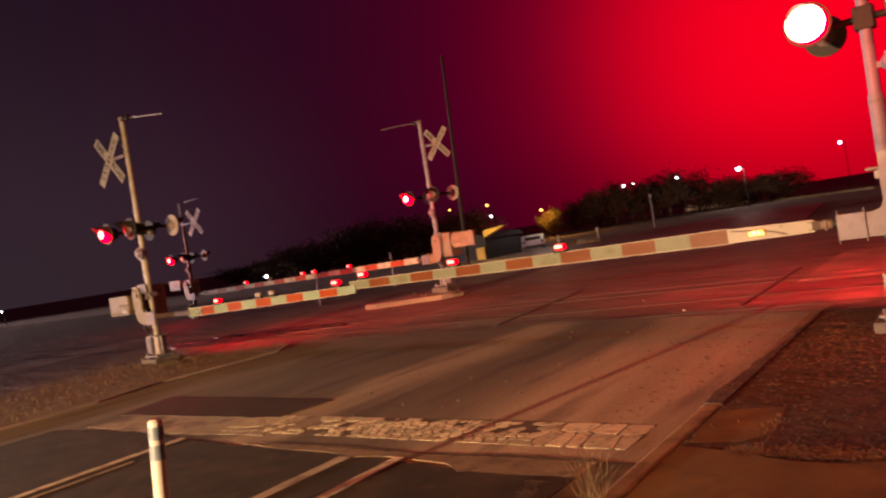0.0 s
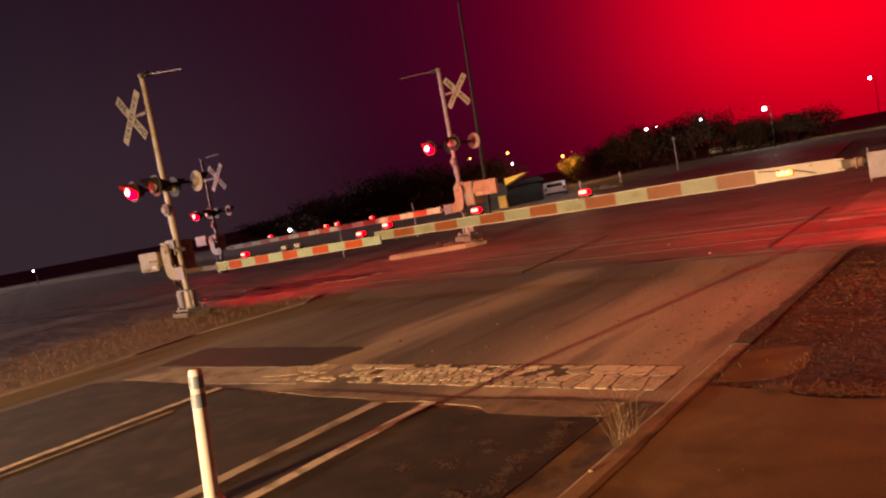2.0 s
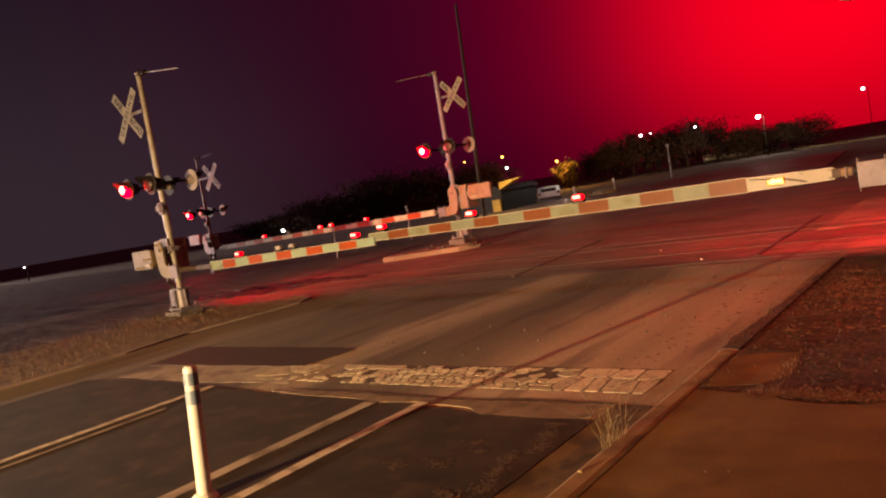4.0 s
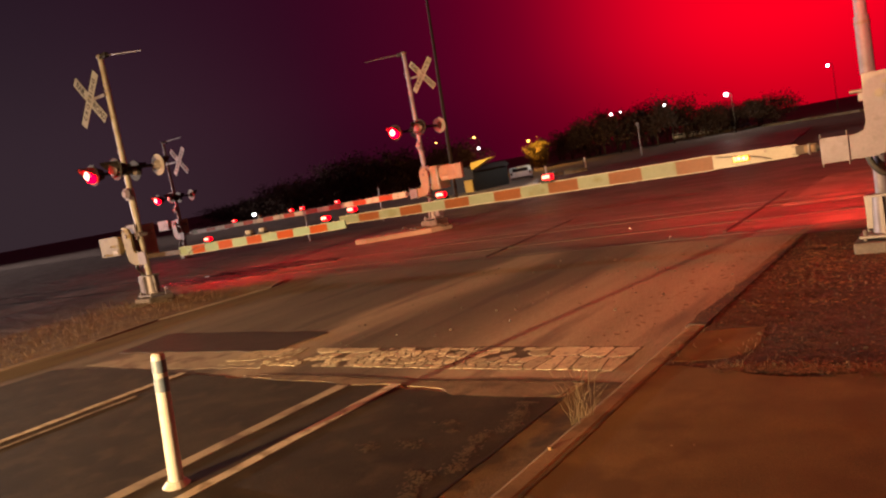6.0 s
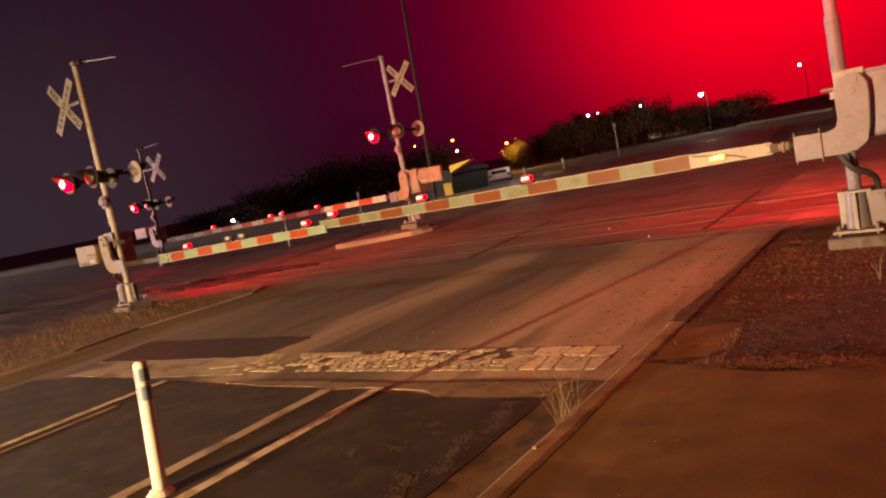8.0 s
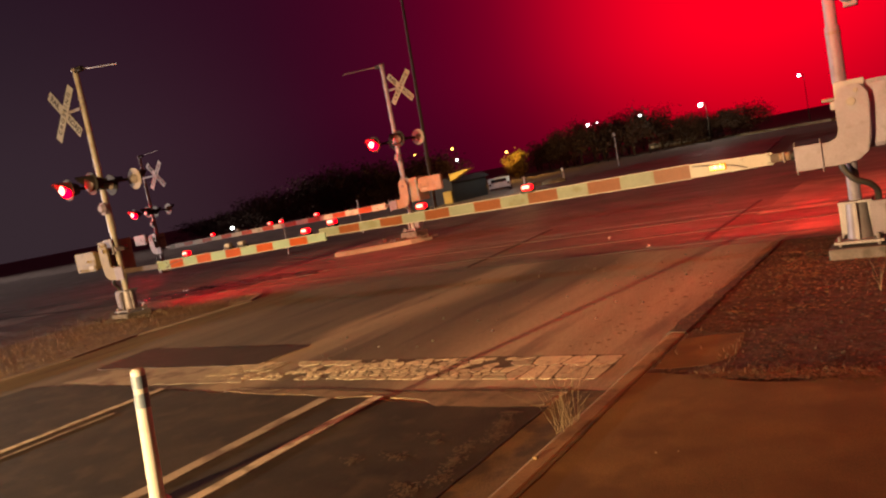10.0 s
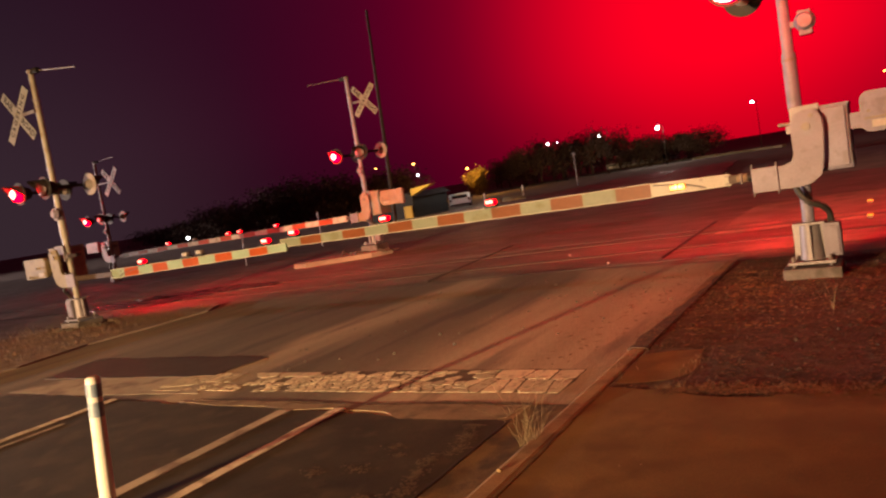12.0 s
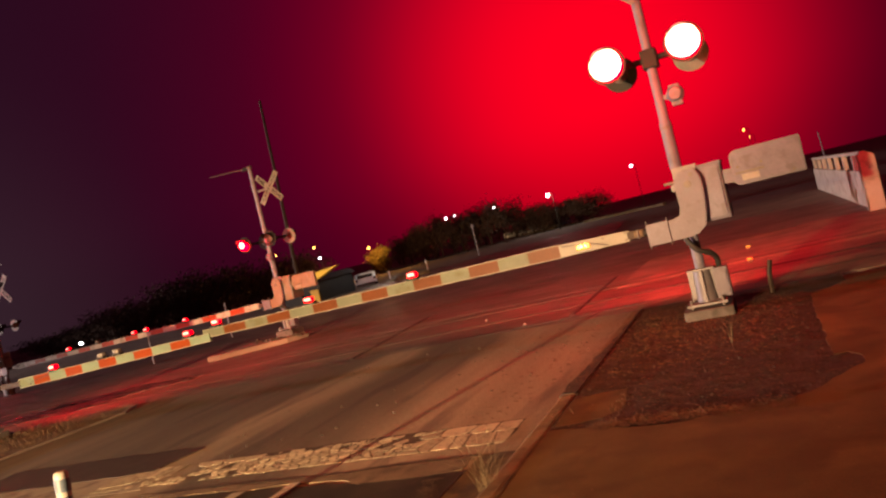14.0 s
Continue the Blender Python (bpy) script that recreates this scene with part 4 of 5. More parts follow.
tagged(link("side_road_shoulder", prism(ragged([(-18.1, 16.2), (-20.2, 16.2), (-21.0, 2.0), (-18.6, 2.0)], rnd, 0.5, 0.05), 0.1, at=-0.1035), "apron"), "pale concrete shoulder of the road beyond the island", "concrete", kind="structure")
scatter("island_grass", 9000, "island_straw", island_spot, 0.022, random.Random(8), 0.018, "dead yellow grass on the island", "grass", True, 0.5)
scatter("island_stones", 120, "stone", lambda r: (-12.06 + r.gauss(0, 0.3), 12.0 + r.gauss(0, 0.3)), 0.05, random.Random(9), 0.02, "pale stones round the signal base", "stones", False)
med = ragged([(-12.75, 18.8), (-12.5, 18.55), (-12.1, 18.55), (-10.5, 19.35), (-10.2, 20.0), (-10.6, 20.5), (-11.4, 20.3), (-12.6, 19.2)], rnd, 0.3, 0.03)
tagged(link("median", prism(med, 0.27, at=-0.15, bevel=0.02), "dirt"), "dirty low median island with a rounded nose", "median", kind="structure")
scatter("median_stones", 60, "stone", lambda r: (-10.9 + r.gauss(0, 0.45), 19.9 + r.gauss(0, 0.25)), 0.07, random.Random(11), 0.11, "broken stones round the median signal", "stones", False)

# ---- tracks ----
for k, off in enumerate((0.35, 1.95)):
    rail = thing("rail_%d" % (k + 1), (0, 15.2 + off, 0), "worn steel rail sunk in the crossing", "rail", kind="structure")
    mm = Matrix.Rotation(radians(5.5), 4, "Z")
    part("rail_head", box(-60, 60, -0.035, 0.035, -0.10, 0.003, 0.002, None, mm), "rust", rail)
    part("rail_running_surface", box(-60, 60, -0.022, 0.022, 0.0, 0.0045, 0, None, mm), "rail_top", rail)
    part("flangeway", box(-60, 60, 0.04, 0.13, -0.01, 0.001, 0, None, mm), "rubber", rail)
for off in (-0.9, 2.6):
    seam = link("crossing_seam", box(-9, 9, -0.03, 0.03, -0.02, 0.0015, 0, None, Matrix.Translation((0, 15.2 + off, 0)) @ Matrix.Rotation(radians(5.5), 4, "Z")), "rubber")
    tagged(seam, "dark joint between the crossing panels", "joint", kind="structure")

wet = mat("rain_wet_asphalt", (0.05, 0.04, 0.035), 0.34, 0, 0.3, 1.5, 30, 0.9)
uneven(wet, 2.6, 0.10, (0.35, 1.5, 1))
for k, (x, y, w, h, a) in enumerate(((-13.6, 14.6, 2.2, 0.75, 4), (-12.6, 15.6, 2.4, 0.6, 6))):
    rw = random.Random(90 + k)
    o = [(x + w * (0.75 + 0.3 * rw.random()) * math.cos(t), y + h * (0.7 + 0.4 * rw.random()) * math.sin(t) + math.tan(radians(a)) * w * math.cos(t)) for t in [2 * math.pi * q / 26 for q in range(26)]]
    tagged(link("wet_patch", prism(o, 0.02, at=-0.0165), wet), "wet glistening patch of asphalt by the rails", "wet patch", kind="structure")

# ---- road markings ----
def line(name, x, y0, y1, w, material, label, z=0.006):
    o = ragged([(x - w / 2, y0), (x + w / 2, y0), (x + w / 2, y1), (x - w / 2, y1)], random.Random(int(-x * 100)), 0.15, 0.006)
    return tagged(link(name, prism(o, 0.012, at=z - 0.008), material), label, "road marking", kind="structure")


line("lane_line", -5.22, -10, 7.97, 0.10, "paint", "worn white lane line")
line("lane_line", -5.00, 2, 7.3, 0.05, "paint_faint", "faint old lane line beside the newer one")
line("lane_line", -2.74, -10, 7.78, 0.12, "paint_faint", "worn greyish lane line")
line("lane_line", -2.23, -10, 7.85, 0.10, "paint", "worn white lane line")

stop = tagged(link("stop_line", prism(ragged([(-7.5, 8.16), (-6.1, 8.08), (-4.26, 8.19), (-4.5, 8.45), (-4.31, 8.77), (-5.74, 8.76), (-7.2, 8.62)], random.Random(4), 0.15, 0.02), 0.012, at=-0.0105), "paint_faint"),
              "wide white stop line, cracked into flakes", "road marking", kind="structure")
tagged(link("stop_line_bed", prism(ragged([(-3.35, 8.27), (-0.58, 8.27), (-0.58, 8.85), (-3.3, 8.85)], random.Random(13), 0.12, 0.02), 0.012, at=-0.0110), "crack_dirt"),
       "dark worn bed between the paint flakes", "asphalt", kind="structure")
r4 = random.Random(12)


def flake(seed, seeds, gap):
    """The cell of one seed among its neighbours, drawn in by half the crack's width."""
    sx, sy = seed
    cell = [(sx - 0.4, 8.27 + r4.uniform(-0.01, 0.01)), (min(sx + 0.4, -0.60), 8.27 + r4.uniform(-0.01, 0.01)), (min(sx + 0.4, -0.60), 8.83 + r4.uniform(-0.012, 0.012)), (sx - 0.4, 8.83 + r4.uniform(-0.012, 0.012))]
    for ox, oy in seeds:
        dx, dy = ox - sx, oy - sy
        d = math.hypot(dx, dy)
        if d < 1e-6 or d > 0.8:
            continue
        limit, kept = d / 2 - gap, []
        for (ax, ay), (bx, by) in zip(cell, cell[1:] + cell[:1]):
            da, db = ((ax - sx) * dx + (ay - sy) * dy) / d - limit, ((bx - sx) * dx + (by - sy) * dy) / d - limit
            if da <= 0:
                kept.append((ax, ay))
            if da * db < 0:
                q = da / (da - db)
                kept.append((ax + (bx - ax) * q, ay + (by - ay) * q))
        cell = kept
        if len(cell) < 3:
            return []
    out = []
    for (ax, ay), (bx, by) in zip(cell, cell[1:] + cell[:1]):
        if math.hypot(bx - ax, by - ay) > 0.03:
            out += [(ax * 0.9 + bx * 0.1 + r4.uniform(-0.004, 0.004), ay * 0.9 + by * 0.1 + r4.uniform(-0.004, 0.004)), (ax * 0.1 + bx * 0.9 + r4.uniform(-0.004, 0.004), ay * 0.1 + by * 0.9 + r4.uniform(-0.004, 0.004))]
        else:
            out.append(((ax + bx) / 2, (ay + by) / 2))
    return out if len(out) > 2 else []


def flake_row(x0, x1, y0, y1, low, high, rows, keep):
    """Seeds of flakes over one stretch of the stop line, with the share of them that is left."""
    x = x0
    while x < x1:
        step = r4.uniform(low, high)
        for row in range(rows):
            seeds.append((x + r4.uniform(-0.3, 0.3) * step + (0.5 * step if row % 2 else 0), y0 + (y1 - y0) * (row + 0.5 + r4.uniform(-0.22, 0.22)) / rows, keep(x)))
        x += step


seeds = []
flake_row(-4.65, -3.15, 8.27, 8.62, 0.07, 0.12, 4, lambda x: 0.30 + 0.35 * (x + 4.65))
flake_row(-3.85, -3.00, 8.70, 8.84, 0.16, 0.30, 1, lambda x: 0.95)
flake_row(-3.15, -2.05, 8.28, 8.85, 0.085, 0.115, 6, lambda x: 0.95)
flake_row(-2.05, -1.45, 8.56, 8.84, 0.10, 0.15, 3, lambda x: 0.68)
flake_row(-2.05, -1.45, 8.28, 8.52, 0.09, 0.12, 3, lambda x: 0.96)
flake_row(-1.45, -0.95, 8.71, 8.80, 0.26, 0.36, 1, lambda x: 1.0)
flake_row(-1.45, -0.62, 8.36, 8.54, 0.10, 0.15, 1, lambda x: 0.98)
flake_row(-0.95, -0.62, 8.68, 8.78, 0.2, 0.25, 1, lambda x: 1.0)
plain_seeds = [(sx, sy) for sx, sy, _ in seeds]
for sx, sy, keep in seeds:
    if r4.random() > keep:
        continue
    o = flake((sx, sy), plain_seeds, r4.uniform(0.005, 0.010))
    if o:
        part("paint_flake", prism(o, 0.0128 + r4.uniform(0, 0.0016), at=-0.0110), "flake", stop)

# pale blotches and a gutter joint near the kerb
r5 = random.Random(17)
BLOTS = ((-1.26, 7.19, 0.05), (-1.29, 6.84, 0.07), (-1.14, 7.08, 0.03), (-1.55, 6.75, 0.06), (-1.0, 6.5, 0.04))


def blot_spot(r):
    bx, by, br = r.choice(BLOTS)
    return bx + r.gauss(0, br * 0.7), min(7.55, by + r.gauss(0, br * 0.5))


CRUMBS = [(-0.80 - 0.05 * (k % 3), 5.5 + 0.19 * k) for k in range(12)]


def crumb_spot(r):
    cx, cy = r.choice(CRUMBS)
    return cx + r.gauss(0, 0.030), min(7.6, cy + r.gauss(0, 0.055))


scatter("crumbled_edge", 1300, "ghost", crumb_spot, 0.012, random.Random(18), -0.001, "crumbled pale edge of the newer asphalt", "asphalt crumbs", True, 0.25)
scatter("worn_specks", 260, "ghost", blot_spot, 0.012, r5, -0.001, "worn pale specks of old paint on the asphalt", "stain", True, 0.0)
tagged(link("gutter", box(-0.69, -0.387, -20, 8.03, -0.05, 0.0035), "gutter"), "dirty concrete gutter along the kerb", "gutter", kind="structure")
rj = random.Random(55)
jk = [(-0.254 + 0.007 * math.sin(q * 0.31) + rj.uniform(0.0, 0.012), -6 + 0.12 * q) for q in range(119)]
tagged(link("kerb_joint", prism([(-0.256, -6)] + [(x + 0.012, y) for x, y in jk] + [(-0.256, 8.2)], 0.03, at=0.0085), "gutter"), "dirt-filled joint between kerb and pavement", "joint", kind="structure")
tagged(link("gutter_joint", prism(ragged([(-0.722, -8), (-0.688, -8), (-0.692, 7.72), (-0.712, 7.72)], random.Random(56), 0.1, 0.006), 0.03, at=-0.023), "rubber"), "dark joint along the gutter", "joint", kind="structure")

# ---- delineator post and tuft ----
post = thing("delineator_post", (-2.450, 6.014, 0.006), "slightly leaning white plastic delineator post with grey reflective bands", "traffic post")
part("post_foot", cyl((0, 0, 0), (0, 0, 0.035), 0.085, 0.055, 20), "post_white", post)
shaft = cyl((0, 0, 0.03), (0, 0, 0.80), 0.044, 0.040, 24)
cyl((0, 0, 0.80), (0, 0, 0.815), 0.040, 0.028, 24, shaft)
part("post_tube", shaft, "post_white", post)
for z0, z1 in ((0.585, 0.67), (0.70, 0.775)):
    part("reflective_band", cyl((0, 0, z0), (0, 0, z1), 0.0432, 0.0425, 24), "post_band", post, "grey reflective band")
post.rotation_euler = (radians(-2.5), radians(3.3), 0)
tuft = thing("grass_tuft", (-0.40, 7.32, 0), "dry straw-coloured grass tuft growing at the kerb", "grass")
rt = random.Random(21)
for _ in range(34):
    a, ln, lean = rt.uniform(0, 6.28), rt.uniform(0.15, 0.48), rt.uniform(0.05, 1.2)
    bx, by = rt.gauss(0, 0.035), rt.gauss(0, 0.07)
    dx, dy = math.cos(a) * lean * ln * 0.7, math.sin(a) * lean * ln * 0.7
    part("grass_blade", tube([(bx, by, 0), (bx + dx * 0.3, by + dy * 0.3, ln * 0.5), (bx + dx, by + dy, ln * (1 - 0.2 * lean))], [0.0015, 0.0011, 0.0005], 4), "tuft_straw", tuft)


# ---- distance ----
def polar(az, dist, z=0.0):
    return (1.6 - dist * math.sin(radians(az)), 3.64 + dist * math.cos(radians(az)), z)


def tree(loc, height, spread, seed, material, label, group="", low=0.2, dense=75):
    r = random.Random(seed)
    t = thing("tree", loc, label, "tree", group)
    tr = tube(spline([(0, 0, -0.1), (r.uniform(-0.1, 0.1), 0, height * 0.3), (r.uniform(-0.2, 0.2), r.uniform(-0.2, 0.2), height * 0.75)], 3), [0.16 * height / 5 * (1 - 0.11 * k) for k in range(7)], 7)
    limbs = []
    for _ in range(8):
        a, h = r.uniform(0, 6.28), r.uniform(low, 0.6) * height
        e = (math.cos(a) * spread * r.uniform(0.5, 0.9), math.sin(a) * spread * r.uniform(0.5, 0.9), h + height * r.uniform(0.1, 0.3))
        tube([(0, 0, h), (e[0] * 0.5, e[1] * 0.5, h + (e[2] - h) * 0.6), e], [0.06, 0.04, 0.015], 5, tr)
        limbs.append(e)
    part("trunk", tr, "bark", t)
    vs, fs = [], []
    for c in limbs + [(r.gauss(0, spread * 0.4), r.gauss(0, spread * 0.4), height * r.uniform(low, 0.92)) for _ in range(18)]:
        rad = spread * r.uniform(0.25, 0.45)
        for _ in range(dense):
            p = Vector(c) + Vector((r.gauss(0, 1), r.gauss(0, 1), r.gauss(0, 0.8))) * rad * 0.55
            u = Vector((r.gauss(0, 1), r.gauss(0, 1), r.gauss(0, 1))).normalized()
            v = u.orthogonal().normalized()
            sz = r.uniform(0.07, 0.20)
            n = len(vs)
            vs += [p - u * sz, p - v * sz * 0.5, p + u * sz, p + v * sz * 0.5]
            fs.append((n, n + 1, n + 2, n + 3))
    me = bpy.data.meshes.new("crown")
    me.from_pydata([tuple(v) for v in vs], [], fs)
    me.materials.append(M[material])
    new("crown", me).parent = t
    return t


kinds = [tree(polar(24, 100), 5.4, 2.6, 31, "leaf", "dark leafy tree against the night sky", "trees beyond the crossing", 0.30, 70),
         tree(polar(21, 104), 5.6, 2.6, 32, "leaf", "dark leafy tree against the night sky", "trees beyond the crossing", 0.28, 70),
         tree(polar(43, 90), 5.2, 3.2, 33, "leaf", "dark leafy tree against the night sky", "trees beyond the crossing", 0.15, 90)]
rf = random.Random(40)
for k in range(26):
    az = 27.0 - k * 0.6 + rf.uniform(-0.3, 0.3)
    p = polar(az, 98 + rf.uniform(-10, 14), -0.5)
    ob = copy_thing(kinds[k % 2], pose(*p, 0, 0, rf.uniform(0, 360)))
    ob.scale = (1.05, 1.05, rf.uniform(0.8, 1.1) * (0.85 if k < 7 else 0.98 if k < 17 else 0.7))
for k in range(22):
    az = 34.5 + k * 0.85 + rf.uniform(-0.4, 0.4)
    p = polar(az, 88 + rf.uniform(-8, 10), -0.03)
    ob = copy_thing(kinds[2], pose(*p, 0, 0, rf.uniform(0, 360)))
    ob.scale = (1.2, 1.2, rf.uniform(0.62, 0.95) * (1.0 if k < 12 else 1.0 - 0.05 * (k - 11)))
# leaf colour already holds the amber lamp's yellow light
tree(polar(28.4, 78), 2.6, 1.3, 50, "leaf_lit_yellow", "small tree lit yellow by a street lamp")


def street_lamp(az, dist, el, material, r, label):
    z = 1.57 + dist * math.tan(radians(el))
    p = polar(az, dist, -0.03)
    t = thing("street_lamp", p, label, "street lamp", "far street lamps")
    part("lamp_post", cyl((0.5, 0, 0), (0.5, 0, z + 0.1), 0.05, 0.03, 10), "wood", t)
    part("lamp_arm", tube([(0.5, 0, z + 0.05), (0.2, 0, z + 0.16), (0, 0, z + 0.12)], 0.03, 6), "wood", t)
    part("lamp_head", ball((0, 0, z), r * 0.72, None, (1, 1, 0.85), 14), material, t, "burning lamp head")
    return t


street_lamp(33.1, 95, 2.02, "amber", 0.22, "far street lamp burning amber")
street_lamp(36.0, 95, 2.11, "amber", 0.18, "far street lamp burning amber")
street_lamp(29.1, 95, 1.02, "amber", 0.22, "far street lamp burning amber")
street_lamp(32.9, 80, 1.15, "cool", 0.16, "far lamp burning cool white")
street_lamp(22.8, 82, 1.82, "cool", 0.20, "far floodlight burning white above the trees")
street_lamp(22.1, 82, 1.85, "cool", 0.09, "far small white lamp above the trees")
street_lamp(19.0, 82, 1.75, "cool", 0.15, "far lamp burning white above the trees")
street_lamp(14.8, 82, 1.65, "greenish", 0.30, "far floodlight burning greenish white")
street_lamp(8.3, 100, 2.25, "cool", 0.26, "far lamp burning white above the field")
street_lamp(50.4, 70, -0.69, "cool", 0.22, "low white lamp beyond the crossing")
street_lamp(67.8, 80, -0.18, "cool", 0.10, "tiny white lamp in the dark field")
lit = bpy.data.lights.new("amber_street_light", "POINT")
lit.energy, lit.color, lit.shadow_soft_size = 900, (1.0, 0.55, 0.12), 0.3
new("amber_street_light", lit).location = polar(28.9, 75.5, 3.6)

pole = thing("utility_pole", polar(35.2, 38, -0.03), "tall dark wooden utility pole", "utility pole")
part("pole_shaft", cyl((0, 0, 0), (0.25, 0.2, 10.8), 0.10, 0.06, 14), "wood", pole)

hut = thing("hut", polar(34.4, 47, -0.03), "low dark hut with a yellow gable", "hut")
part("hut_wall", box(-1.4, 1.75, -1.5, 2.5, 0, 1.2, 0.02), "wall_dark", hut)
part("hut_gable", prism([(1.95, 1.30), (3.5, 1.86), (1.95, 1.72)], 0.5, "y", -1.9), "yellow", hut, "yellow lit gable board")
part("hut_door", box(1.05, 1.62, -1.56, -1.5, 0, 0.72, 0.01), "yellow", hut, "yellow panel")
part("hut_roof", prism([(-1.6, 1.2), (1.95, 1.2), (1.5, 1.5), (-1.0, 1.5)], 4.4, "y", -1.7), "wall_dark", hut)
# added light that brightens the gable; the hut has no fixture for it
lit2 = bpy.data.lights.new("hut_fill_light", "POINT")
lit2.energy, lit2.color, lit2.shadow_soft_size = 70, (1.0, 0.75, 0.2), 0.2
new("hut_fill_light", lit2).location = Vector(polar(34.4, 47, 1.9)) + Vector((2.7, -3.4, 0))

van = thing("van", polar(29.2, 52, -0.1), "pale parked van under a cool light", "van")
part("van_body", prism([(-2.0, 0.35), (2.0, 0.35), (2.1, 0.9), (1.5, 1.05), (1.0, 1.75), (-1.9, 1.8), (-2.05, 1.2)], 1.7, "y", 0, 0.06), "van", van)
part("van_window", prism([(-1.6, 1.15), (0.95, 1.15), (0.75, 1.6), (-1.6, 1.65)], 0.01, "y", -0.012), "glass", van)
part("rear_window", box(-2.09, -2.0, 0.25, 1.45, 1.2, 1.62, 0.02), "glass", van)
part("bumper", box(-2.16, -2.0, 0.05, 1.65, 0.32, 0.55, 0.04), "rubber", van)
for ly in (0.12, 1.58):
    part("tail_lamp", box(-2.11, -2.03, ly - 0.08, ly + 0.08, 0.85, 1.15, 0.02), "dead_lens", van)
for wx in (-1.2, 1.2):
    part("wheel", cyl((wx, -0.03, 0.32), (wx, 0.2, 0.32), 0.32, None, 18), "rubber", van)
# cool light added in front of the van to brighten it, no fixture
lit3 = bpy.data.lights.new("van_fill_light", "POINT")
lit3.energy, lit3.color, lit3.shadow_soft_size = 100, (0.8, 1.0, 0.95), 0.2
new("van_fill_light", lit3).location = polar(29.0, 47.5, 2.2)

van.rotation_euler = (0, 0, radians(118))
van.scale = (0.8, 0.85, 0.55)

# white parapet by the track
fence = thing("parapet", (3.74, 21.7, 0), "whitewashed concrete parapet with an open top rail", "parapet")
part("end_pier", prism([(-0.16, 0), (0.16, 0), (0.155, 1.18), (0.09, 1.27), (-0.09, 1.31), (-0.15, 1.26)], 0.42, "y", -0.05, 0.02), "parapet_paint", fence, "tapered end pier")
part("pier_plate", box(-0.02, 0.08, -0.058, -0.05, 0.92, 1.0, 0.002), "disc", fence)
part("parapet_wall", box(-0.07, 0.07, 0.37, 16.0, 0, 0.86, 0.015), "parapet_paint", fence, "low solid wall")
for k in range(7):
    y = 2.2 * (k + 1)
    part("rail_post", box(-0.06, 0.06, y - 0.07, y + 0.07, 0.86, 1.26, 0.01), "parapet_paint", fence)
part("top_rail", box(-0.05, 0.05, 0.30, 16.0, 1.24, 1.32, 0.012), "parapet_paint", fence)
# pale kerb of the road across the field
for az0, az1, d in ((6.5, 12.5, 78), (12.0, 17.0, 92)):
    a, b = polar(az0, d), polar(az1, d + 8)
    v = Vector((b[0] - a[0], b[1] - a[1])).normalized() * 0.5
    tagged(link("far_kerb", prism([(a[0], a[1]), (b[0], b[1]), (b[0] - v.y, b[1] + v.x), (a[0] - v.y, a[1] + v.x)], 0.22, at=-0.05), "concrete"), "pale kerb of a far road", "kerb", kind="structure")


# posts, stones and lamps across the crossing
for az, d, h, w, lab in ((25.2, 53, 0.70, 0.07, "pale bollard"), (28.15, 54, 0.55, 0.07, "pale bollard"), (32.75, 54, 0.66, 0.08, "pale bollard")):
    b = thing("bollard", polar(az, d, -0.03), "short pale bollard beyond the tracks", "bollard", "bollards beyond the tracks")
    part("bollard_shaft", cyl((0, 0, 0), (0, 0, h), w, w * 0.9, 14), "white_wall", b)
    part("bollard_cap", ball((0, 0, h), w * 0.9, None, (1, 1, 0.5), 12), "white_wall", b)
sp = thing("sign_post", polar(21.05, 58, -0.03), "tall pale post with a small round head", "post")
part("post_shaft", cyl((0, 0, 0), (0, 0, 2.25), 0.05, 0.04, 12), "galv", sp)
part("round_head", cyl((0, -0.04, 2.35), (0, 0.0, 2.35), 0.13, None, 20), "galv", sp)
for x, y, h in ((-17.5, 21.6, 1.25), (-18.0, 26.2, 1.35)):
    st = thing("stake", (x, y, -0.01), "thin pale marker stake beyond the rails", "stake", "marker stakes")
    part("stake_shaft", cyl((0, 0, 0), (0.02, 0, h), 0.025, 0.02, 8), "alu", st)
    part("stake_tip", ball((0.02, 0, h), 0.035, None, (1, 1, 0.7), 8), "alu", st)


def boulder(loc, sx, sy, sz, seed):
    bm = bmesh.new()
    bmesh.ops.create_icosphere(bm, subdivisions=3, radius=1.0)
    noise_at = Vector((seed * 3.1, seed * 1.7, 0))
    for v in bm.verts:
        v.co *= 1 + 0.22 * noise.noise(v.co * 1.3 + noise_at)
        v.co = Vector((v.co.x * sx, v.co.y * sy, v.co.z * sz))
    ob = link("boulder", bm, "concrete")
    ob.location = loc
    return tagged(ob, "pale rounded boulder on the open ground", "boulder", "boulders beyond the tracks")


boulder(polar(27.6, 47, 0.02), 0.55, 0.5, 0.27, 1)
boulder(polar(26.0, 46, 0.02), 0.75, 0.6, 0.26, 2)
flood = bpy.data.lights.new("floodlight_lamp", "POINT")
flood.energy, flood.color, flood.shadow_soft_size = 380, (0.85, 1.0, 0.88), 0.4
new("floodlight_lamp", flood).location = polar(14.6, 80.5, 4.2)
rc = random.Random(61)
for k, az in enumerate((18.1, 17.6, 17.2, 16.4, 15.8, 15.2, 14.5, 13.8)):
    c = copy_thing(van, pose(*polar(az, 100 + rc.uniform(-3, 4), -0.05), 0, 0, rc.uniform(0, 180)))
    c.scale = (0.45, 0.6, rc.uniform(0.35, 0.5))
    tagged(c, "far parked pale car under the floodlight", "car", "far parked cars")
street_lamp(0.2, 100, 2.7, "amber", 0.16, "far street lamp burning amber")
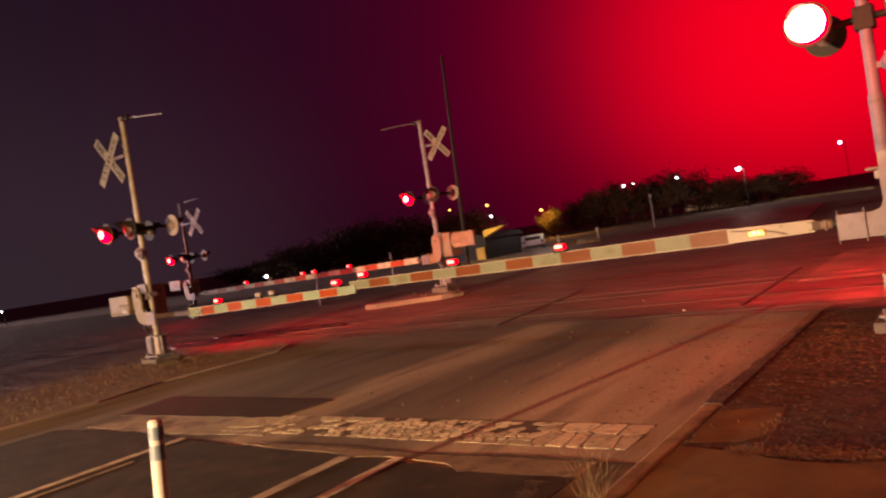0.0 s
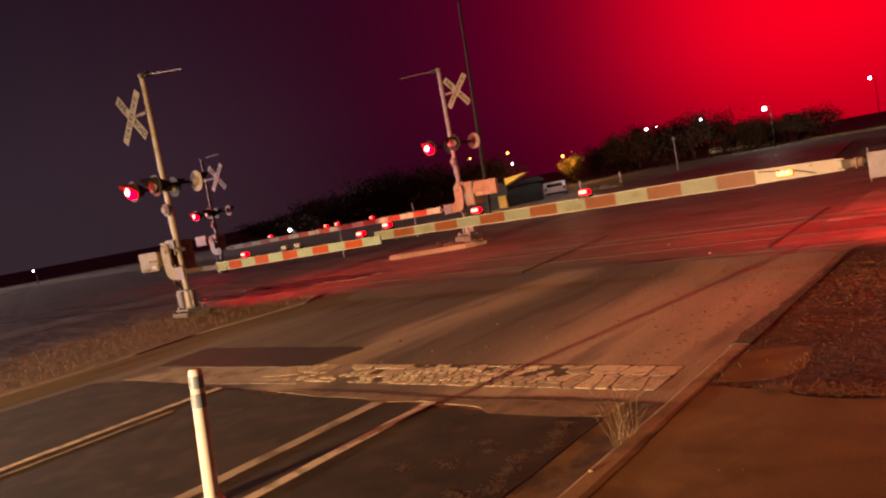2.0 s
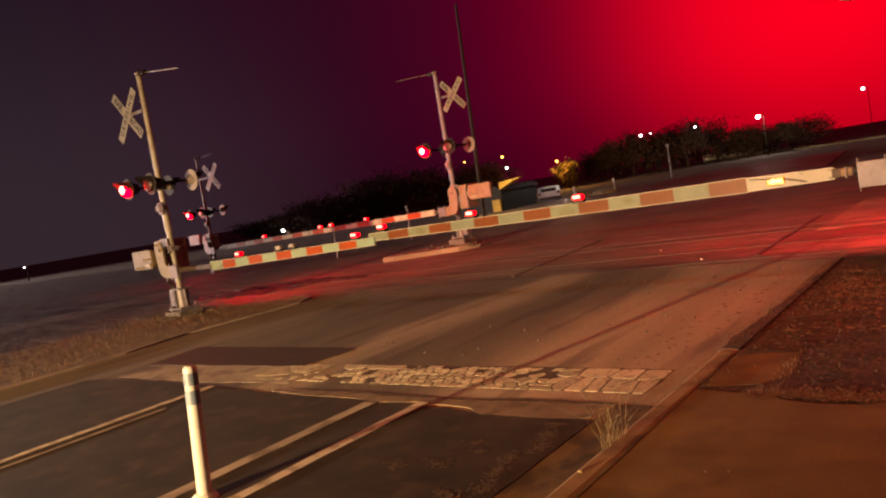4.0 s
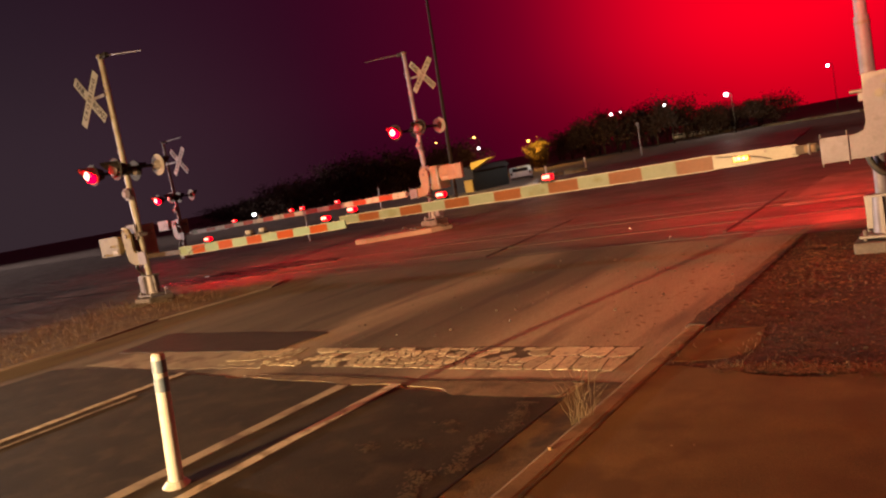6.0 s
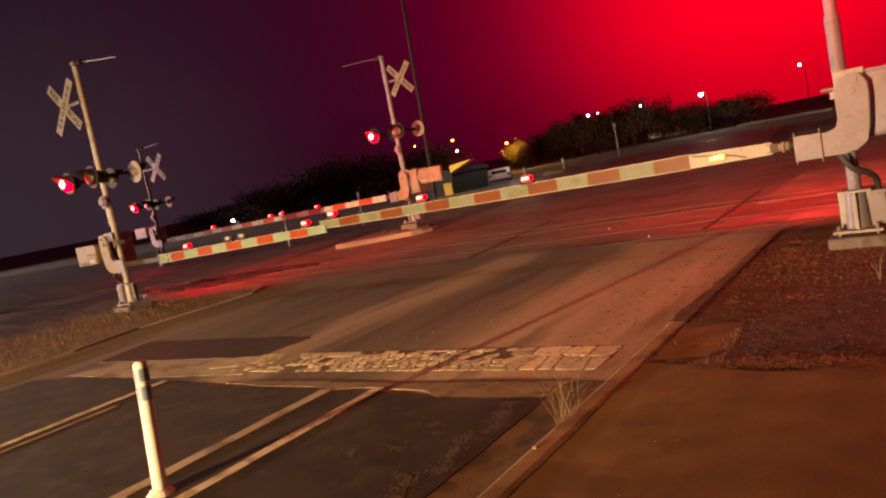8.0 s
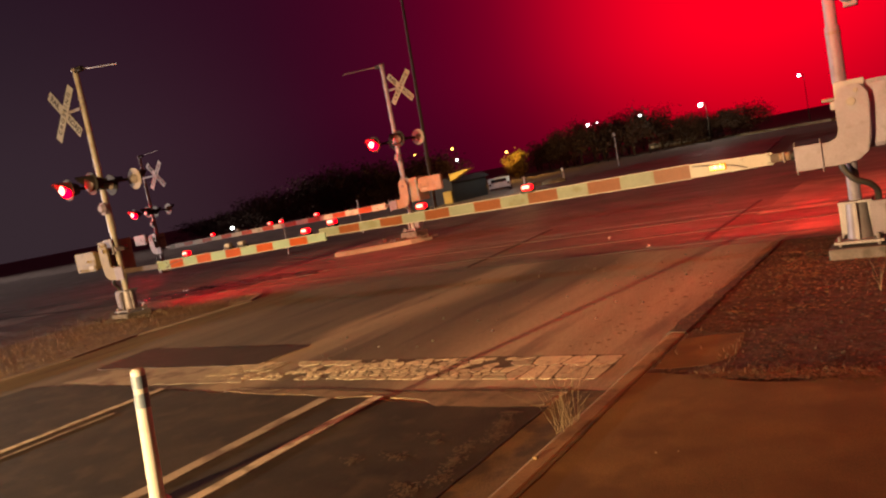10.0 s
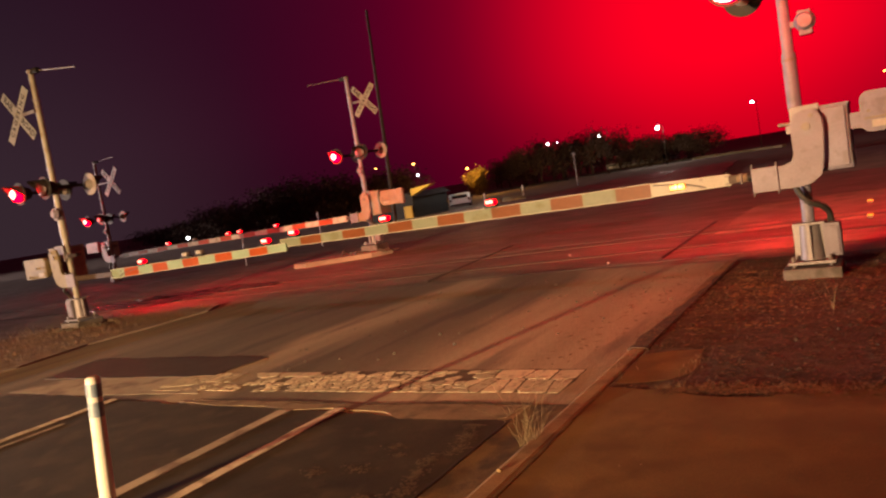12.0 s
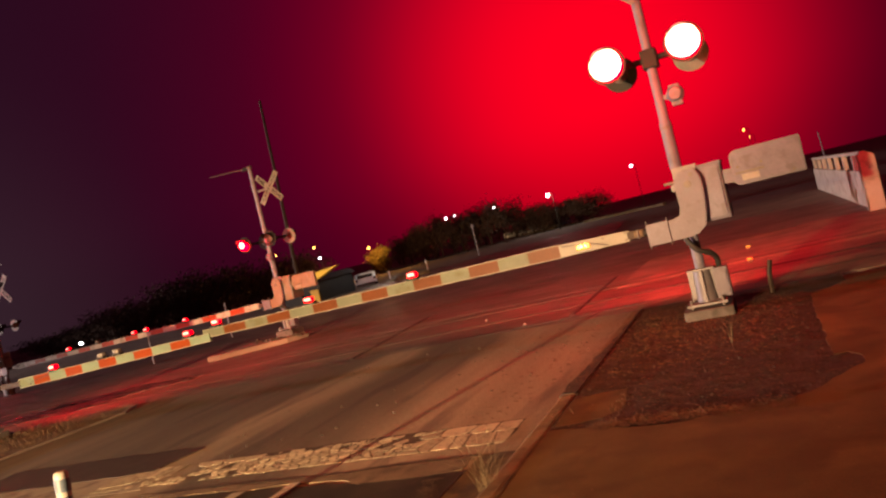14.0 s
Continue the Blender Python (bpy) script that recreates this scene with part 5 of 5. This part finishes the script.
street_lamp(-0.1, 100, 2.1, "amber", 0.09, "far small lamp burning amber")
fp = thing("thin_pole", polar(-4.4, 55, -0.03), "thin dark pole behind the fence", "pole")
part("pole_rod", cyl((0, 0, 0), (-0.1, 0, 2.75), 0.05, 0.035, 8), "alu", fp)
part("pole_top", ball((-0.1, 0, 2.75), 0.05, None, (1, 1, 1), 8), "alu", fp)

# bent stub, plates standing in for glints on the rails, road joint
stub = thing("bent_stub", (1.40, 12.85, 0), "short bent dark iron stub in the verge", "stub")
part("stub_rod", tube(spline([(0, 0, -0.05), (0.01, 0, 0.22), (0.05, 0.02, 0.42)]), 0.028, 8), "rust", stub)
part("stub_collar", cyl((0, 0, -0.02), (0, 0, 0.03), 0.06, 0.05, 12), "rust", stub)
# amber reflections on the wet rails, put in as small yellow plates
for x, y in ((1.07, 19.1), (1.12, 16.85)):
    rf2 = thing("track_reflector", (x, y, 0), "small amber plate standing in for a reflection on the rail", "reflector", "amber reflectors")
    part("reflector_foot", box(-0.04, 0.04, -0.02, 0.03, -0.02, 0.05, 0.005), "rust", rf2)
    part("reflector_plate", box(-0.045, 0.045, -0.03, -0.02, 0.03, 0.06, 0.004), "yellow", rf2, "amber plate")
for x0, y0, x1, y1 in ((-1.5, 14.4, -1.58, 18.9), (-5.4, 14.1, -5.9, 18.5)):
    n = Vector((y1 - y0, x0 - x1)).normalized() * 0.03
    tagged(link("panel_joint", prism([(x0 - n.x, y0 - n.y), (x1 - n.x, y1 - n.y), (x1 + n.x, y1 + n.y), (x0 + n.x, y0 + n.y)], 0.02, at=-0.016), "rubber"), "dark joint between crossing panels", "joint", kind="structure")


# small litter, weeds and grass at the edges
scatter("pavement_grit", 18, "dry_grass", lambda r: (r.uniform(-0.2, 3.5), r.uniform(4.5, 8.1)), 0.005, random.Random(101), 0.036, "pale bits of grit on the pavement", "grit", False)
scatter("road_grit", 70, "stone", lambda r: (r.uniform(-4.5, -0.55), r.uniform(8.9, 13.5)), 0.014, random.Random(102), 0.002, "small dark stones on the road", "grit", False)
scatter("road_debris", 90, "litter", lambda r: (-0.62 - abs(r.gauss(0, 0.35)), r.uniform(8.9, 12.8)), 0.030, random.Random(103), -0.004, "dry leaves blown along the kerb", "leaves", True, 0.2)


def blades(name, count, place, low, high, seed, label):
    """Upright thin grass blades, joined."""
    r, vs, fs = random.Random(seed), [], []
    for _ in range(count):
        x, y, z = place(r)
        h, a, b = r.uniform(low, high), r.uniform(0, 6.28), r.uniform(0, 6.28)
        lx, ly = math.cos(b) * h * r.uniform(0.1, 0.8), math.sin(b) * h * r.uniform(0.1, 0.8)
        w = 0.0022
        n = len(vs)
        cx, cy = math.cos(a) * w, math.sin(a) * w
        vs += [(x - cx, y - cy, z), (x + cx, y + cy, z), (x + cx * 0.8 + lx * 0.4, y + cy * 0.8 + ly * 0.4, z + h * 0.6), (x - cx * 0.8 + lx * 0.4, y - cy * 0.8 + ly * 0.4, z + h * 0.6), (x + lx, y + ly, z + h)]
        fs += [(n, n + 1, n + 2, n + 3), (n + 3, n + 2, n + 4)]
    me = bpy.data.meshes.new(name)
    me.from_pydata(vs, [], fs)
    me.materials.append(M["weed"])
    return tagged(new(name, me), label, "grass", kind="stuff")


blades("verge_edge_grass", 700, lambda r: (r.uniform(0.1, 1.45), 8.24 + abs(r.gauss(0, 0.07)), 0.02), 0.015, 0.05, 110, "short dead grass where verge meets pavement")
blades("slab_weeds", 260, lambda r: (r.choice((-0.27, 0.22)) + r.gauss(0, 0.035), r.uniform(8.35, 9.3), 0.02), 0.01, 0.045, 111, "dry weeds round the broken slab")
blades("island_straw_tufts", 2600, lambda r: (*island_spot(r), 0.01), 0.03, 0.11, 114, "dry straw standing on the island")
blades("island_weeds", 900, lambda r: (-12.0 + r.gauss(0, 1.1), 11.9 + r.gauss(0, 0.6), 0.01), 0.04, 0.16, 112, "dry weeds round the island signal")
blades("verge_weeds", 380, lambda r: (r.uniform(-0.2, 1.6), 10.9 + r.gauss(0, 0.9), 0.02), 0.015, 0.05, 113, "sparse dry weeds behind")
wavy = [(-0.24 + 0.04 * q, 6.37 + 0.008 * math.sin(q * 1.7) + 0.002 * q) for q in range(22)]
tagged(link("pavement_crack", prism([(x, y + 0.004) for x, y in wavy] + [(x, y - 0.004) for x, y in reversed(wavy)], 0.004, at=0.0320), "crack_dirt"), "thin crack across the concrete pavement", "crack", kind="structure")
pebble = bmesh.new()
bmesh.ops.create_icosphere(pebble, subdivisions=2, radius=1.0)
for v in pebble.verts:
    v.co *= 1 + 0.2 * noise.noise(v.co * 1.6)
    v.co = Vector((-0.35 + v.co.x * 0.016, 6.87 + v.co.y * 0.013, 0.047 + v.co.z * 0.009))
tagged(link("pebble", pebble, "kerb"), "pale pebble lying on the kerb", "pebble")
sprig = thing("dry_sprig", (1.0, 10.35, 0.02), "thin dry sprig standing in the verge", "weed")
rs = random.Random(120)
for _ in range(5):
    a, h = rs.uniform(0, 6.28), rs.uniform(0.15, 0.32)
    part("stalk", tube([(0, 0, 0), (0.02 * math.cos(a), 0.02 * math.sin(a), h * 0.5), (0.07 * math.cos(a), 0.07 * math.sin(a), h)], [0.002, 0.0014, 0.0006], 5), "tuft_straw", sprig)

# two scraps on the road by the tracks, their glint painted as white
for x, y in ((-3.45, 15.77), (-2.27, 14.36)):
    scrap = tagged(link("glass_scrap", prism([(x - 0.014, y - 0.010), (x + 0.012, y - 0.011), (x + 0.015, y + 0.008), (x - 0.009, y + 0.010)], 0.013, at=0.0), "white_wall"), "small glass scrap on the asphalt, coloured white for its glint", "debris", "scraps on the road")
